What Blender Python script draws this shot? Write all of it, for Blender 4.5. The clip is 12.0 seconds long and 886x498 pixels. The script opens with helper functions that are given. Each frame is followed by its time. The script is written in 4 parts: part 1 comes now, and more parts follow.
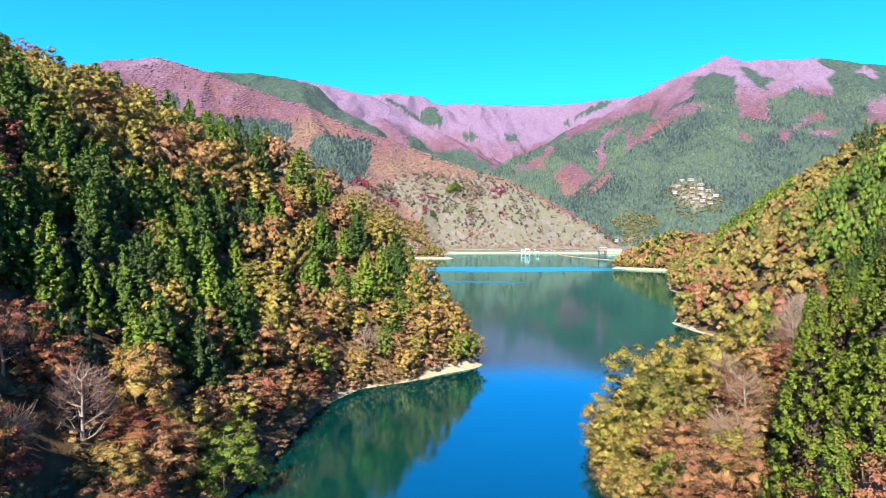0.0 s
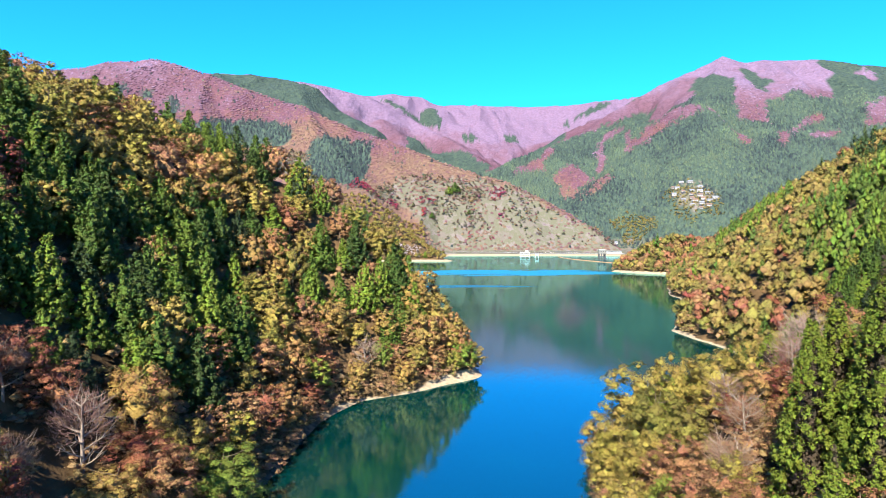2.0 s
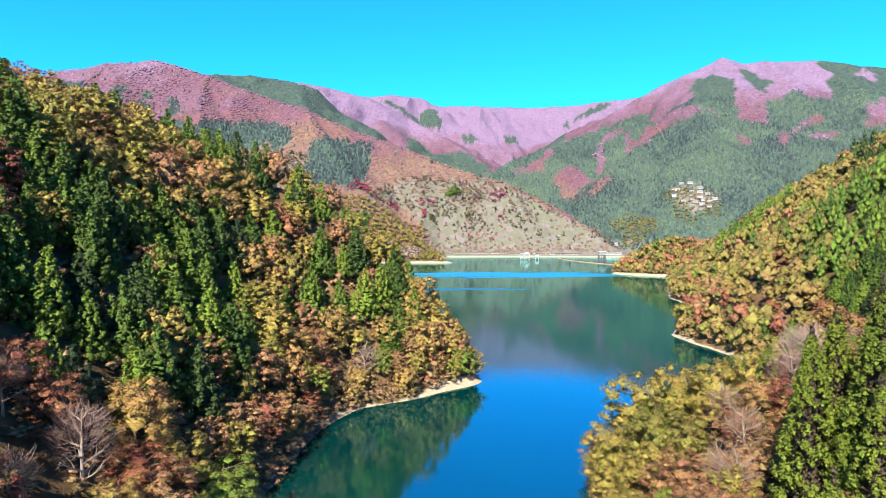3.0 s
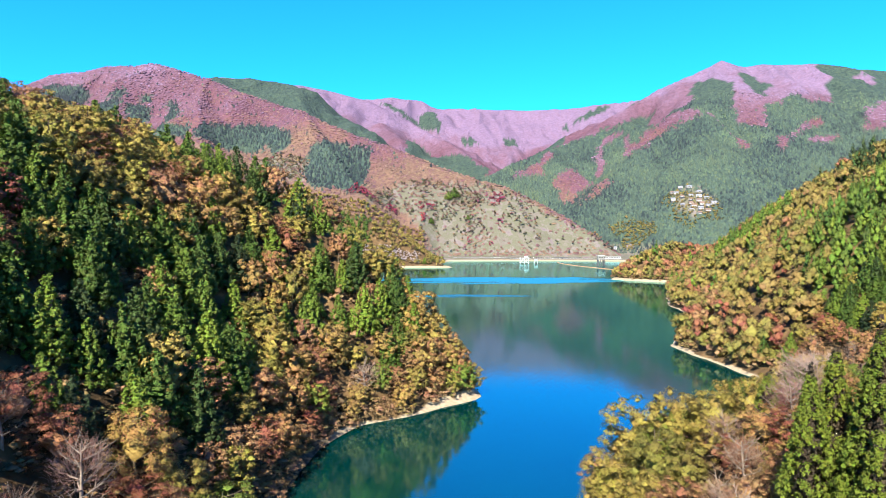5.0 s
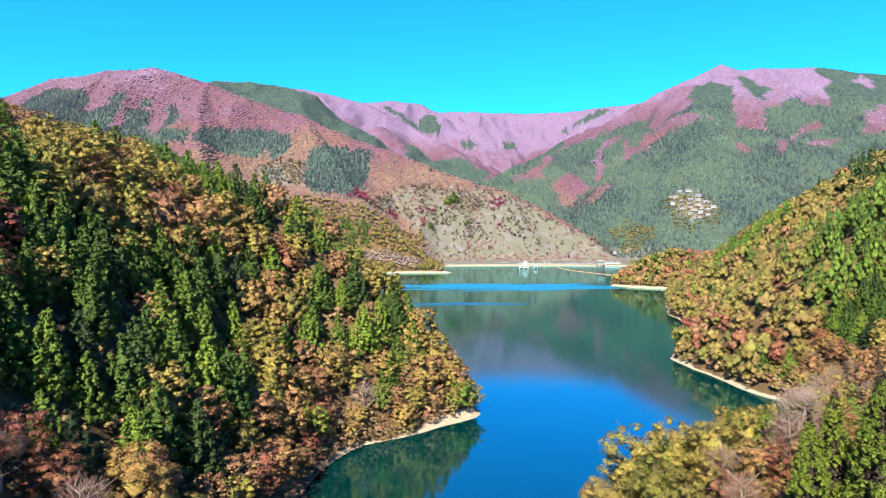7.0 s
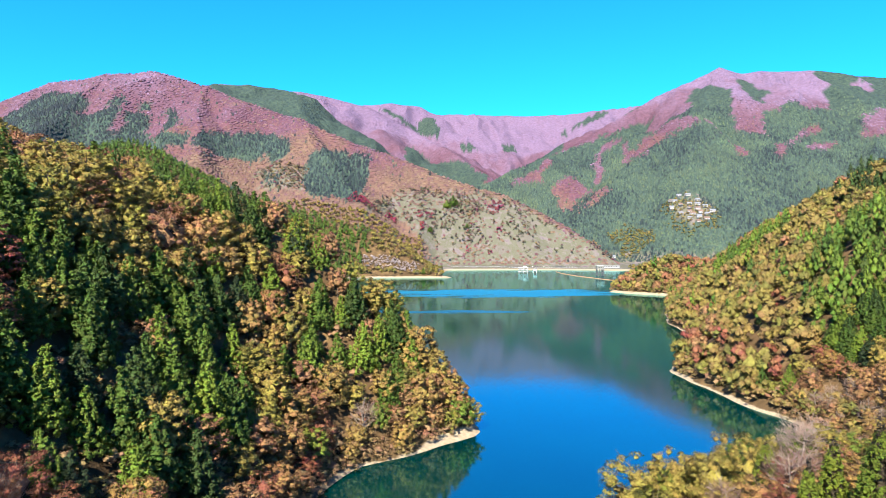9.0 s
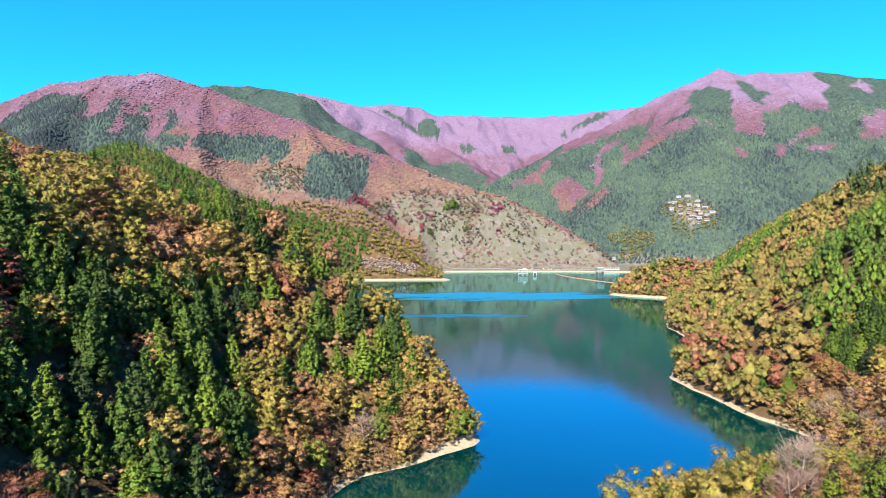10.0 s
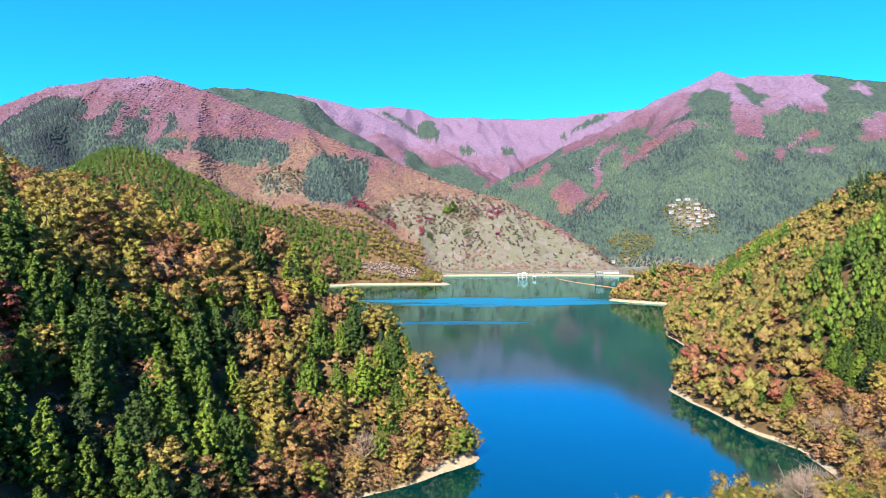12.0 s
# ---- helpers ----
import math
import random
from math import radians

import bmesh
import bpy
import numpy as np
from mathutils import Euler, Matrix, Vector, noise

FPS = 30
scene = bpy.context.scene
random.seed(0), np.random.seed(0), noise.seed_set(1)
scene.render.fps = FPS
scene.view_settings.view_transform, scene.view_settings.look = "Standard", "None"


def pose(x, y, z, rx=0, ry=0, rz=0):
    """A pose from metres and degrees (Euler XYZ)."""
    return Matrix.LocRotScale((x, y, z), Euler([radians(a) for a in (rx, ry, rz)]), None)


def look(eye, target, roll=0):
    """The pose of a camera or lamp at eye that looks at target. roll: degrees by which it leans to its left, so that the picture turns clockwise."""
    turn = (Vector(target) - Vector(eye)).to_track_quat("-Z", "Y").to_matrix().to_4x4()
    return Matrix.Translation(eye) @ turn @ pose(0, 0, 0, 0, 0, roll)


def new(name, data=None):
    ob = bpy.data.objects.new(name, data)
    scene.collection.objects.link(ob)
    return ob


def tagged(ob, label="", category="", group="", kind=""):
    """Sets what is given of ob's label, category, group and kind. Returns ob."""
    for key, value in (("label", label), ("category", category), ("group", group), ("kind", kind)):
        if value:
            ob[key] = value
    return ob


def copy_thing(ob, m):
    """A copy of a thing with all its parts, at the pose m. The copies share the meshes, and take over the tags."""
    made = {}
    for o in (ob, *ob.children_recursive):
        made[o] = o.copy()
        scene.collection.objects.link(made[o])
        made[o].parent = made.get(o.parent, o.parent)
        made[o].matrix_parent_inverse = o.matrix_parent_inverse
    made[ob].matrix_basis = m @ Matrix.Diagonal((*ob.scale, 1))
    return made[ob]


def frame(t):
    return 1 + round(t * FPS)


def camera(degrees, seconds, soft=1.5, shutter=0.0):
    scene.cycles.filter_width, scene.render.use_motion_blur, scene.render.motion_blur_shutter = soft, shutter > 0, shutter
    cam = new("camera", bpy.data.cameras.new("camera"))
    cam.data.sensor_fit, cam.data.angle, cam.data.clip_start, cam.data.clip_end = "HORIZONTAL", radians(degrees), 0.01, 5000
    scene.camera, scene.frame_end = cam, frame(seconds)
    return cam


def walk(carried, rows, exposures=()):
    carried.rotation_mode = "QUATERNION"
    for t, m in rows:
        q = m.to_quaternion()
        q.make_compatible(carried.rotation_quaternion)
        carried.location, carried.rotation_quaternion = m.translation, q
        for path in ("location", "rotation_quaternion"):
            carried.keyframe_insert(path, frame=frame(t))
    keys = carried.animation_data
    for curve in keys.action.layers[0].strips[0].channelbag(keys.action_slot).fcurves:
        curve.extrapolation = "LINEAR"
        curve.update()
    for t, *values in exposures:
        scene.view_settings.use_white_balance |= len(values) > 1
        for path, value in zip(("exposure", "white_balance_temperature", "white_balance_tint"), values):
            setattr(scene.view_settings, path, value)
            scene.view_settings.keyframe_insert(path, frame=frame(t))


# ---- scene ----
cam = camera(71.3, 12.0, 0.9)
METRES, EYE, TILT, LEAN, TURN = 31.9, 50.0, -1.76, 0.0, 0.0
ROWS = [
    (0.0, 0.0, 0.0, 0.0, 0.0, 0.0, -0.0),
    (0.5, 0.0002, -0.0006, 0.029, 0.0, 0.02, 0.01),
    (1.0, 0.0004, -0.0014, 0.0582, -0.01, 0.03, 0.02),
    (1.5, 0.0005, -0.0019, 0.0875, -0.03, 0.03, 0.03),
    (2.0, 0.0008, -0.0028, 0.1182, -0.04, 0.04, 0.03),
    (2.5, 0.0011, -0.0036, 0.1501, -0.04, 0.06, 0.02),
    (3.0, 0.0012, -0.0047, 0.1827, -0.05, 0.08, 0.03),
    (5.0, 0.0009, -0.0088, 0.335, -0.11, 0.21, 0.02),
    (5.5, 0.0012, -0.0102, 0.3781, -0.13, 0.27, 0.03),
    (6.0, 0.0018, -0.0113, 0.4235, -0.14, 0.3, 0.04),
    (6.5, 0.0027, -0.0128, 0.4696, -0.14, 0.34, 0.04),
    (7.0, 0.0031, -0.0139, 0.5168, -0.15, 0.37, 0.04),
    (9.0, 0.0029, -0.0171, 0.709, -0.21, 0.48, 0.05),
    (9.5, 0.0028, -0.0175, 0.7581, -0.22, 0.51, 0.05),
    (10.0, 0.0032, -0.0184, 0.8072, -0.23, 0.52, 0.07),
    (10.5, 0.0034, -0.0191, 0.8555, -0.24, 0.54, 0.06),
    (11.0, 0.0039, -0.02, 0.901, -0.25, 0.55, 0.06),
    (11.5, 0.0038, -0.0205, 0.95, -0.26, 0.56, 0.05),
    (12.0, 0.004, -0.0214, 0.9997, -0.27, 0.58, 0.06),
]
walk(cam, [(t, pose(0, 0, EYE, TILT, LEAN, TURN) @ pose(METRES * x, METRES * y, METRES * z, 90 + 1.22 * pitch, roll, yaw)) for t, x, y, z, yaw, pitch, roll in ROWS], [(0.0, 2.40), (12.0, 2.25)])

# ---- light ----
SUN_AZ, SUN_EL = math.atan2(-0.33, -0.94), radians(42)  # from +y towards +x
world = bpy.data.worlds.new("sky")
scene.world = world
world.use_nodes = True
wt = world.node_tree
wt.nodes.clear()
sky = wt.nodes.new("ShaderNodeTexSky")
sky.sky_type, sky.sun_disc = "NISHITA", False
sky.sun_elevation, sky.sun_rotation = SUN_EL, SUN_AZ
sky.air_density, sky.dust_density, sky.ozone_density = 1.0, 0.2, 1.0
tone = wt.nodes.new("ShaderNodeMix")
tone.data_type, tone.blend_type = "RGBA", "MULTIPLY"
tone.inputs[0].default_value = 1.0
tone.inputs[7].default_value = (0.11, 1.42, 3.05, 1)
bg = wt.nodes.new("ShaderNodeBackground")
bg.inputs[1].default_value = 0.0285
wo = wt.nodes.new("ShaderNodeOutputWorld")
wt.links.new(sky.outputs[0], tone.inputs[6])
wt.links.new(tone.outputs[2], bg.inputs[0])
wt.links.new(bg.outputs[0], wo.inputs[0])

sun_to = Vector((math.sin(SUN_AZ) * math.cos(SUN_EL), math.cos(SUN_AZ) * math.cos(SUN_EL), math.sin(SUN_EL)))
lamp = bpy.data.lights.new("sun", "SUN")
lamp.energy, lamp.angle, lamp.color = 5.0, radians(0.55), (1.0, 0.91, 0.76)
sun = new("sun", lamp)
sun.matrix_world = look(sun_to * 500, (0, 0, 0))

# ---- materials ----


def material(name, rough=0.9, spec=0.2):
    m = bpy.data.materials.new(name)
    m.use_nodes = True
    nt = m.node_tree
    b = nt.nodes["Principled BSDF"]
    b.inputs["Roughness"].default_value = rough
    b.inputs["Specular IOR Level"].default_value = spec
    return m, nt, b


def node(nt, kind, **inputs):
    n = nt.nodes.new(kind)
    for k, v in inputs.items():
        n.inputs[k].default_value = v
    return n


TONE = 0.55  # brings all colours to the true darkness of foliage and soil


def ramp(nt, stops, fac):
    r = nt.nodes.new("ShaderNodeValToRGB")
    e = r.color_ramp.elements
    while len(e) < len(stops):
        e.new(0.5)
    for el, (p, c) in zip(e, stops):
        el.position, el.color = p, (*(TONE * v for v in c), 1)
    nt.links.new(fac, r.inputs[0])
    return r.outputs[0]


def mix(nt, fac, a, b, blend="MIX"):
    n = nt.nodes.new("ShaderNodeMix")
    n.data_type, n.blend_type = "RGBA", blend
    for sock, v in ((n.inputs[0], fac), (n.inputs[6], a), (n.inputs[7], b)):
        if isinstance(v, bpy.types.NodeSocket):
            nt.links.new(v, sock)
        elif isinstance(v, (int, float)):
            sock.default_value = v
        else:
            sock.default_value = (*v, 1)
    return n.outputs[2]


def maths(nt, op, a, b=0.0, clamp=False):
    n = nt.nodes.new("ShaderNodeMath")
    n.operation, n.use_clamp = op, clamp
    for sock, v in zip(n.inputs, (a, b)):
        if isinstance(v, bpy.types.NodeSocket):
            nt.links.new(v, sock)
        else:
            sock.default_value = v
    return n.outputs[0]


def noise_tex(nt, scale, detail=4, rough=0.6, vec=None, out="Fac"):
    n = node(nt, "ShaderNodeTexNoise", Scale=scale, Detail=detail, Roughness=rough)
    if vec is None:
        vec = nt.nodes.new("ShaderNodeNewGeometry").outputs["Position"]
    nt.links.new(vec, n.inputs["Vector"])
    return n.outputs[out]


def bump(nt, b, height, strength=0.3, distance=0.1):
    n = node(nt, "ShaderNodeBump", Strength=strength, Distance=distance)
    nt.links.new(height, n.inputs["Height"])
    nt.links.new(n.outputs[0], b.inputs["Normal"])


def leaf_material(name, stops, by="object", glow=0.13, vary=0.32, patch=0.35, grain=1.7):
    """Foliage: a tint for each tree, finer variation leaf by leaf, light through the leaves."""
    m, nt, b = material(name, 0.65, 0.25)
    if by == "object":
        fac = nt.nodes.new("ShaderNodeObjectInfo").outputs["Random"]
    else:
        at = nt.nodes.new("ShaderNodeAttribute")
        at.attribute_name = "tint"
        fac = at.outputs["Fac"]
    base = ramp(nt, stops, fac)
    isl = nt.nodes.new("ShaderNodeNewGeometry").outputs["Random Per Island"]
    n = noise_tex(nt, patch, 3)
    fine = noise_tex(nt, grain, 4, 0.7)
    val = maths(nt, "ADD", maths(nt, "MULTIPLY", isl, vary), maths(nt, "MULTIPLY", n, 1.3 * vary + 0.2))
    val = maths(nt, "MULTIPLY", val, maths(nt, "ADD", maths(nt, "MULTIPLY", fine, 1.8), 0.1))
    bump(nt, b, fine, 1.0, 1.1 / grain)
    hs = node(nt, "ShaderNodeHueSaturation")
    nt.links.new(base, hs.inputs["Color"])
    nt.links.new(maths(nt, "ADD", val, 0.9 - 1.15 * vary), hs.inputs["Value"])
    nt.links.new(maths(nt, "ADD", maths(nt, "MULTIPLY", isl, 0.05), 0.475), hs.inputs["Hue"])
    nt.links.new(hs.outputs[0], b.inputs["Base Color"])
    if glow:
        tr = node(nt, "ShaderNodeBsdfTranslucent")
        nt.links.new(hs.outputs[0], tr.inputs[0])
        ms = node(nt, "ShaderNodeMixShader", Fac=glow)
        nt.links.new(b.outputs[0], ms.inputs[1])
        nt.links.new(tr.outputs[0], ms.inputs[2])
        nt.links.new(ms.outputs[0], nt.nodes["Material Output"].inputs[0])
    return m


GREEN = [(0.0, (0.026, 0.050, 0.014)), (0.12, (0.046, 0.088, 0.013)), (0.35, (0.076, 0.142, 0.015)), (0.7, (0.125, 0.20, 0.018)), (1.0, (0.185, 0.27, 0.022))]
OCHRE = [(0.0, (0.40, 0.235, 0.065)), (0.3, (0.36, 0.25, 0.065)), (0.6, (0.42, 0.215, 0.085)), (0.85, (0.34, 0.17, 0.085)), (1.0, (0.42, 0.29, 0.065))]
GOLD = [(0.0, (0.18, 0.175, 0.03)), (0.3, (0.33, 0.25, 0.055)), (0.6, (0.38, 0.285, 0.06)), (0.85, (0.27, 0.25, 0.04)), (1.0, (0.40, 0.31, 0.055))]
WOOD = [(0.0, (0.12, 0.13, 0.03)), (0.2, (0.26, 0.215, 0.045)), (0.4, (0.32, 0.215, 0.065)), (0.6, (0.22, 0.20, 0.04)), (0.8, (0.33, 0.25, 0.055)), (1.0, (0.30, 0.175, 0.075))]
RUST = [(0.0, (0.29, 0.095, 0.05)), (0.25, (0.36, 0.165, 0.08)), (0.5, (0.42, 0.235, 0.105)), (0.75, (0.36, 0.165, 0.075)), (1.0, (0.30, 0.085, 0.055))]
LIME = [(0.0, (0.13, 0.20, 0.022)), (1.0, (0.22, 0.255, 0.03))]
TWIG = [(0.0, (0.26, 0.15, 0.13)), (0.5, (0.33, 0.20, 0.13)), (1.0, (0.36, 0.25, 0.21))]
# bare wood tones; distance haze is painted in as extra blue and mauve
HAZY_PINK = [(0.0, (0.160, 0.096, 0.066)), (0.12, (0.138, 0.074, 0.066)), (0.25, (0.152, 0.071, 0.070)), (0.4, (0.115, 0.048, 0.074)), (0.55, (0.132, 0.064, 0.094)), (0.75, (0.155, 0.082, 0.125)), (1.0, (0.195, 0.130, 0.215))]
# distant conifer greens, with the blue of haze mixed into the colour
HAZY_GREEN = [(0.0, (0.006, 0.014, 0.020)), (0.22, (0.014, 0.030, 0.033)), (0.5, (0.047, 0.080, 0.058)), (1.0, (0.085, 0.125, 0.064))]
SHRUB = [(0.0, (0.03, 0.05, 0.025)), (0.2, (0.10, 0.10, 0.035)), (0.35, (0.20, 0.11, 0.08)), (0.5, (0.10, 0.07, 0.07)), (0.65, (0.26, 0.16, 0.06)), (0.78, (0.09, 0.10, 0.035)), (0.88, (0.16, 0.06, 0.09)), (0.95, (0.30, 0.02, 0.05)), (1.0, (0.20, 0.02, 0.09))]
BRUSH = [(0.0, (0.20, 0.15, 0.05)), (0.3, (0.36, 0.20, 0.105)), (0.6, (0.40, 0.26, 0.12)), (0.8, (0.33, 0.16, 0.09)), (1.0, (0.34, 0.27, 0.08))]
# dead inner twigs, coloured dark for the shade inside a crown
M_INNER_SHADE = leaf_material("shaded_inner_twigs", [(0.0, (0.050, 0.034, 0.018)), (1.0, (0.075, 0.055, 0.028))], glow=0)
M_CEDAR = leaf_material("cedar_foliage", GREEN)
M_SUGI = leaf_material("bright_cedar_foliage", [(0.0, (0.135, 0.19, 0.012)), (1.0, (0.18, 0.225, 0.015))], glow=0.1)
M_GOLD = leaf_material("golden_foliage", GOLD)
M_OCHRE = leaf_material("ochre_foliage", OCHRE)
M_RUST = leaf_material("rust_foliage", RUST)
M_LIME = leaf_material("lime_foliage", LIME)
M_BRUSH = leaf_material("brush_foliage", BRUSH)
M_TWIG = leaf_material("bare_twigs", TWIG, glow=0)
M_GREEN_T = leaf_material("wood_conifer", GREEN, "tint", 0.15, 0.24, grain=0.75)
M_OCHRE_T = leaf_material("wood_autumn", WOOD, "tint", 0.15, 0.24, grain=0.7)
M_HAZY_GREEN = leaf_material("hazy_far_conifer", HAZY_GREEN, "tint", 0, 0.2, 0.02, 0.25)
M_HAZY_PINK_T = leaf_material("hazy_wood_bare", HAZY_PINK, "tint", 0, 0.45, 0.05, 0.25)

M_RUST_T = leaf_material("wood_russet", RUST, "tint", 0.15, 0.24, grain=0.7)
M_PALE_T = leaf_material("pale_twigs", [(0.0, (0.33, 0.27, 0.28)), (1.0, (0.46, 0.39, 0.40))], "tint", 0, grain=0.5)
M_BRUSH_T = leaf_material("brush_wood", BRUSH, "tint", 0.15, 0.24, grain=1.2)
M_SHRUB_T = leaf_material("shrub_foliage", SHRUB, "tint", 0, grain=0.4)

M_BARK, nt, b = material("bark", 0.9)
nt.links.new(ramp(nt, [(0.3, (0.07, 0.05, 0.032)), (0.7, (0.20, 0.15, 0.10))], noise_tex(nt, 2.5, 5)), b.inputs["Base Color"])
bump(nt, b, noise_tex(nt, 9, 4), 0.6, 0.05)

M_PALEBARK, nt, b = material("pale_bark", 0.9)
nt.links.new(ramp(nt, [(0.3, (0.20, 0.155, 0.12)), (0.7, (0.38, 0.31, 0.26))], noise_tex(nt, 2.0, 5)), b.inputs["Base Color"])

M_GROUND, nt, b = material("forest_floor", 0.95)
at = nt.nodes.new("ShaderNodeAttribute")
at.attribute_name = "conifer"
litter = ramp(nt, [(0.3, (0.04, 0.025, 0.010)), (0.5, (0.10, 0.06, 0.025)), (0.7, (0.19, 0.12, 0.05))], noise_tex(nt, 0.12, 6))
# ground of far conifer stands, blued by painted haze like their crowns
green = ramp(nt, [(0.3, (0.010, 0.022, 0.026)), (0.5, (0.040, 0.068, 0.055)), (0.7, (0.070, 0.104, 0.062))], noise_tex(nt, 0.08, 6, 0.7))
sand = ramp(nt, [(0.3, (0.27, 0.205, 0.13)), (0.7, (0.42, 0.34, 0.24))], noise_tex(nt, 0.8, 6))
zpos = node(nt, "ShaderNodeSeparateXYZ")
nt.links.new(nt.nodes.new("ShaderNodeNewGeometry").outputs["Position"], zpos.inputs[0])
edge = maths(nt, "ADD", zpos.outputs[2], maths(nt, "MULTIPLY", noise_tex(nt, 0.25, 4), 1.6))
st = nt.nodes.new("ShaderNodeAttribute")
st.attribute_name = "sandtop"
shore = maths(nt, "SUBTRACT", 1.0, maths(nt, "DIVIDE", maths(nt, "SUBTRACT", edge, st.outputs["Fac"]), 0.4, True), True)
br = nt.nodes.new("ShaderNodeAttribute")
br.attribute_name = "bare"
velvet = noise_tex(nt, 0.085, 5, 0.7)
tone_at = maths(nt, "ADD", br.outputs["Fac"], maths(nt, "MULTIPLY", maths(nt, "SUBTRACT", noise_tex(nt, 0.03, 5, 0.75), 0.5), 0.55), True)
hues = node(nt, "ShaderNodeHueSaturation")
# ground under bare woods takes the same haze-tinted tones
nt.links.new(ramp(nt, HAZY_PINK, tone_at), hues.inputs["Color"])
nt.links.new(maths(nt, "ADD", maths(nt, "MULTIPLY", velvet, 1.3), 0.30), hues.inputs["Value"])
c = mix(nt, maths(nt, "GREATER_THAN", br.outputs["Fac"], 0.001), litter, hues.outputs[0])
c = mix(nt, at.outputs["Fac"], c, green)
sc = nt.nodes.new("ShaderNodeAttribute")
sc.attribute_name = "scrub"
grass = ramp(nt, [(0.3, (0.070, 0.080, 0.036)), (0.42, (0.150, 0.125, 0.115)), (0.5, (0.095, 0.102, 0.055)), (0.58, (0.180, 0.150, 0.145)), (0.66, (0.110, 0.080, 0.095)), (0.8, (0.150, 0.155, 0.075))], noise_tex(nt, 0.035, 9, 0.8))
c = mix(nt, sc.outputs["Fac"], c, grass)
sa = nt.nodes.new("ShaderNodeAttribute")
sa.attribute_name = "sand"
rock = ramp(nt, [(0.35, (0.02, 0.017, 0.012)), (0.65, (0.13, 0.10, 0.07))], noise_tex(nt, 0.7, 6))
c = mix(nt, shore, c, mix(nt, sa.outputs["Fac"], rock, sand))
nt.links.new(c, b.inputs["Base Color"])
fr = nt.nodes.new("ShaderNodeAttribute")
fr.attribute_name = "canopy"
rough_land = maths(nt, "ADD", maths(nt, "MULTIPLY", noise_tex(nt, 0.6, 6), 0.6), maths(nt, "MULTIPLY", maths(nt, "MULTIPLY", noise_tex(nt, 0.075, 4, 0.65), 16.0), fr.outputs["Fac"]))
bump(nt, b, rough_land, 0.8, 1.0)

M_WATER = bpy.data.materials.new("lake_water")
M_WATER.use_nodes = True
nt = M_WATER.node_tree
nt.nodes.remove(nt.nodes["Principled BSDF"])
geo = nt.nodes.new("ShaderNodeNewGeometry").outputs["Position"]
sep = node(nt, "ShaderNodeSeparateXYZ")
nt.links.new(geo, sep.inputs[0])
long = node(nt, "ShaderNodeMapping")
long.inputs["Scale"].default_value = (0.010, 0.045, 1)
nt.links.new(geo, long.inputs[0])
wobble = maths(nt, "MULTIPLY", maths(nt, "SUBTRACT", noise_tex(nt, 1.0, 5, vec=long.outputs[0]), 0.5), 4.0)


def breeze(cx, cy, rx, ry):
    """A patch of wind-ruffled water, 1 inside and 0 outside."""
    u = maths(nt, "POWER", maths(nt, "ABSOLUTE", maths(nt, "DIVIDE", maths(nt, "SUBTRACT", sep.outputs[0], cx), rx)), 2.0)
    v = maths(nt, "POWER", maths(nt, "ABSOLUTE", maths(nt, "DIVIDE", maths(nt, "SUBTRACT", sep.outputs[1], cy), ry)), 2.0)
    d = maths(nt, "SUBTRACT", 1.0, maths(nt, "ADD", maths(nt, "ADD", u, v), wobble))
    return maths(nt, "MULTIPLY", d, 1.7, True)


ruffle = maths(nt, "MAXIMUM", breeze(70, 790, 200, 66), maths(nt, "MULTIPLY", breeze(-30, 592, 120, 15), 0.7))
wave = node(nt, "ShaderNodeBump", Distance=0.25)
nt.links.new(maths(nt, "ADD", maths(nt, "MULTIPLY", ruffle, 0.1), 0.07), wave.inputs["Strength"])
nt.links.new(noise_tex(nt, 0.6, 3, vec=geo), wave.inputs["Height"])
gloss = node(nt, "ShaderNodeBsdfAnisotropic")
nt.links.new(mix(nt, ruffle, (0.52, 0.97, 0.98), (0.14, 0.86, 0.95)), gloss.inputs["Color"])
nt.links.new(maths(nt, "ADD", maths(nt, "MULTIPLY", ruffle, 0.32), 0.06), gloss.inputs["Roughness"])
nt.links.new(wave.outputs[0], gloss.inputs["Normal"])
depth = node(nt, "ShaderNodeBsdfDiffuse")
nt.links.new(ramp(nt, [(0.35, (0.0, 0.020, 0.020)), (0.65, (0.0, 0.027, 0.026))], noise_tex(nt, 0.02, 3, vec=geo)), depth.inputs[0])
fres = node(nt, "ShaderNodeFresnel", IOR=2.5)
ms = node(nt, "ShaderNodeMixShader")
nt.links.new(fres.outputs[0], ms.inputs[0])
nt.links.new(depth.outputs[0], ms.inputs[1])
nt.links.new(gloss.outputs[0], ms.inputs[2])
nt.links.new(ms.outputs[0], nt.nodes["Material Output"].inputs[0])


# ---- the land ----
def hash2(i, j, seed):
    v = np.sin(i * 127.1 + j * 311.7 + seed * 74.7) * 43758.5453
    return v - np.floor(v)


def vnoise(x, y, seed=0):
    """Smooth value noise of unit cell size, between -1 and 1."""
    i, j = np.floor(x), np.floor(y)
    u, v = x - i, y - j
    u, v = u * u * (3 - 2 * u), v * v * (3 - 2 * v)
    a, b_, c_, d_ = hash2(i, j, seed), hash2(i + 1, j, seed), hash2(i, j + 1, seed), hash2(i + 1, j + 1, seed)
    return 2 * ((a * (1 - u) + b_ * u) * (1 - v) + (c_ * (1 - u) + d_ * u) * v) - 1


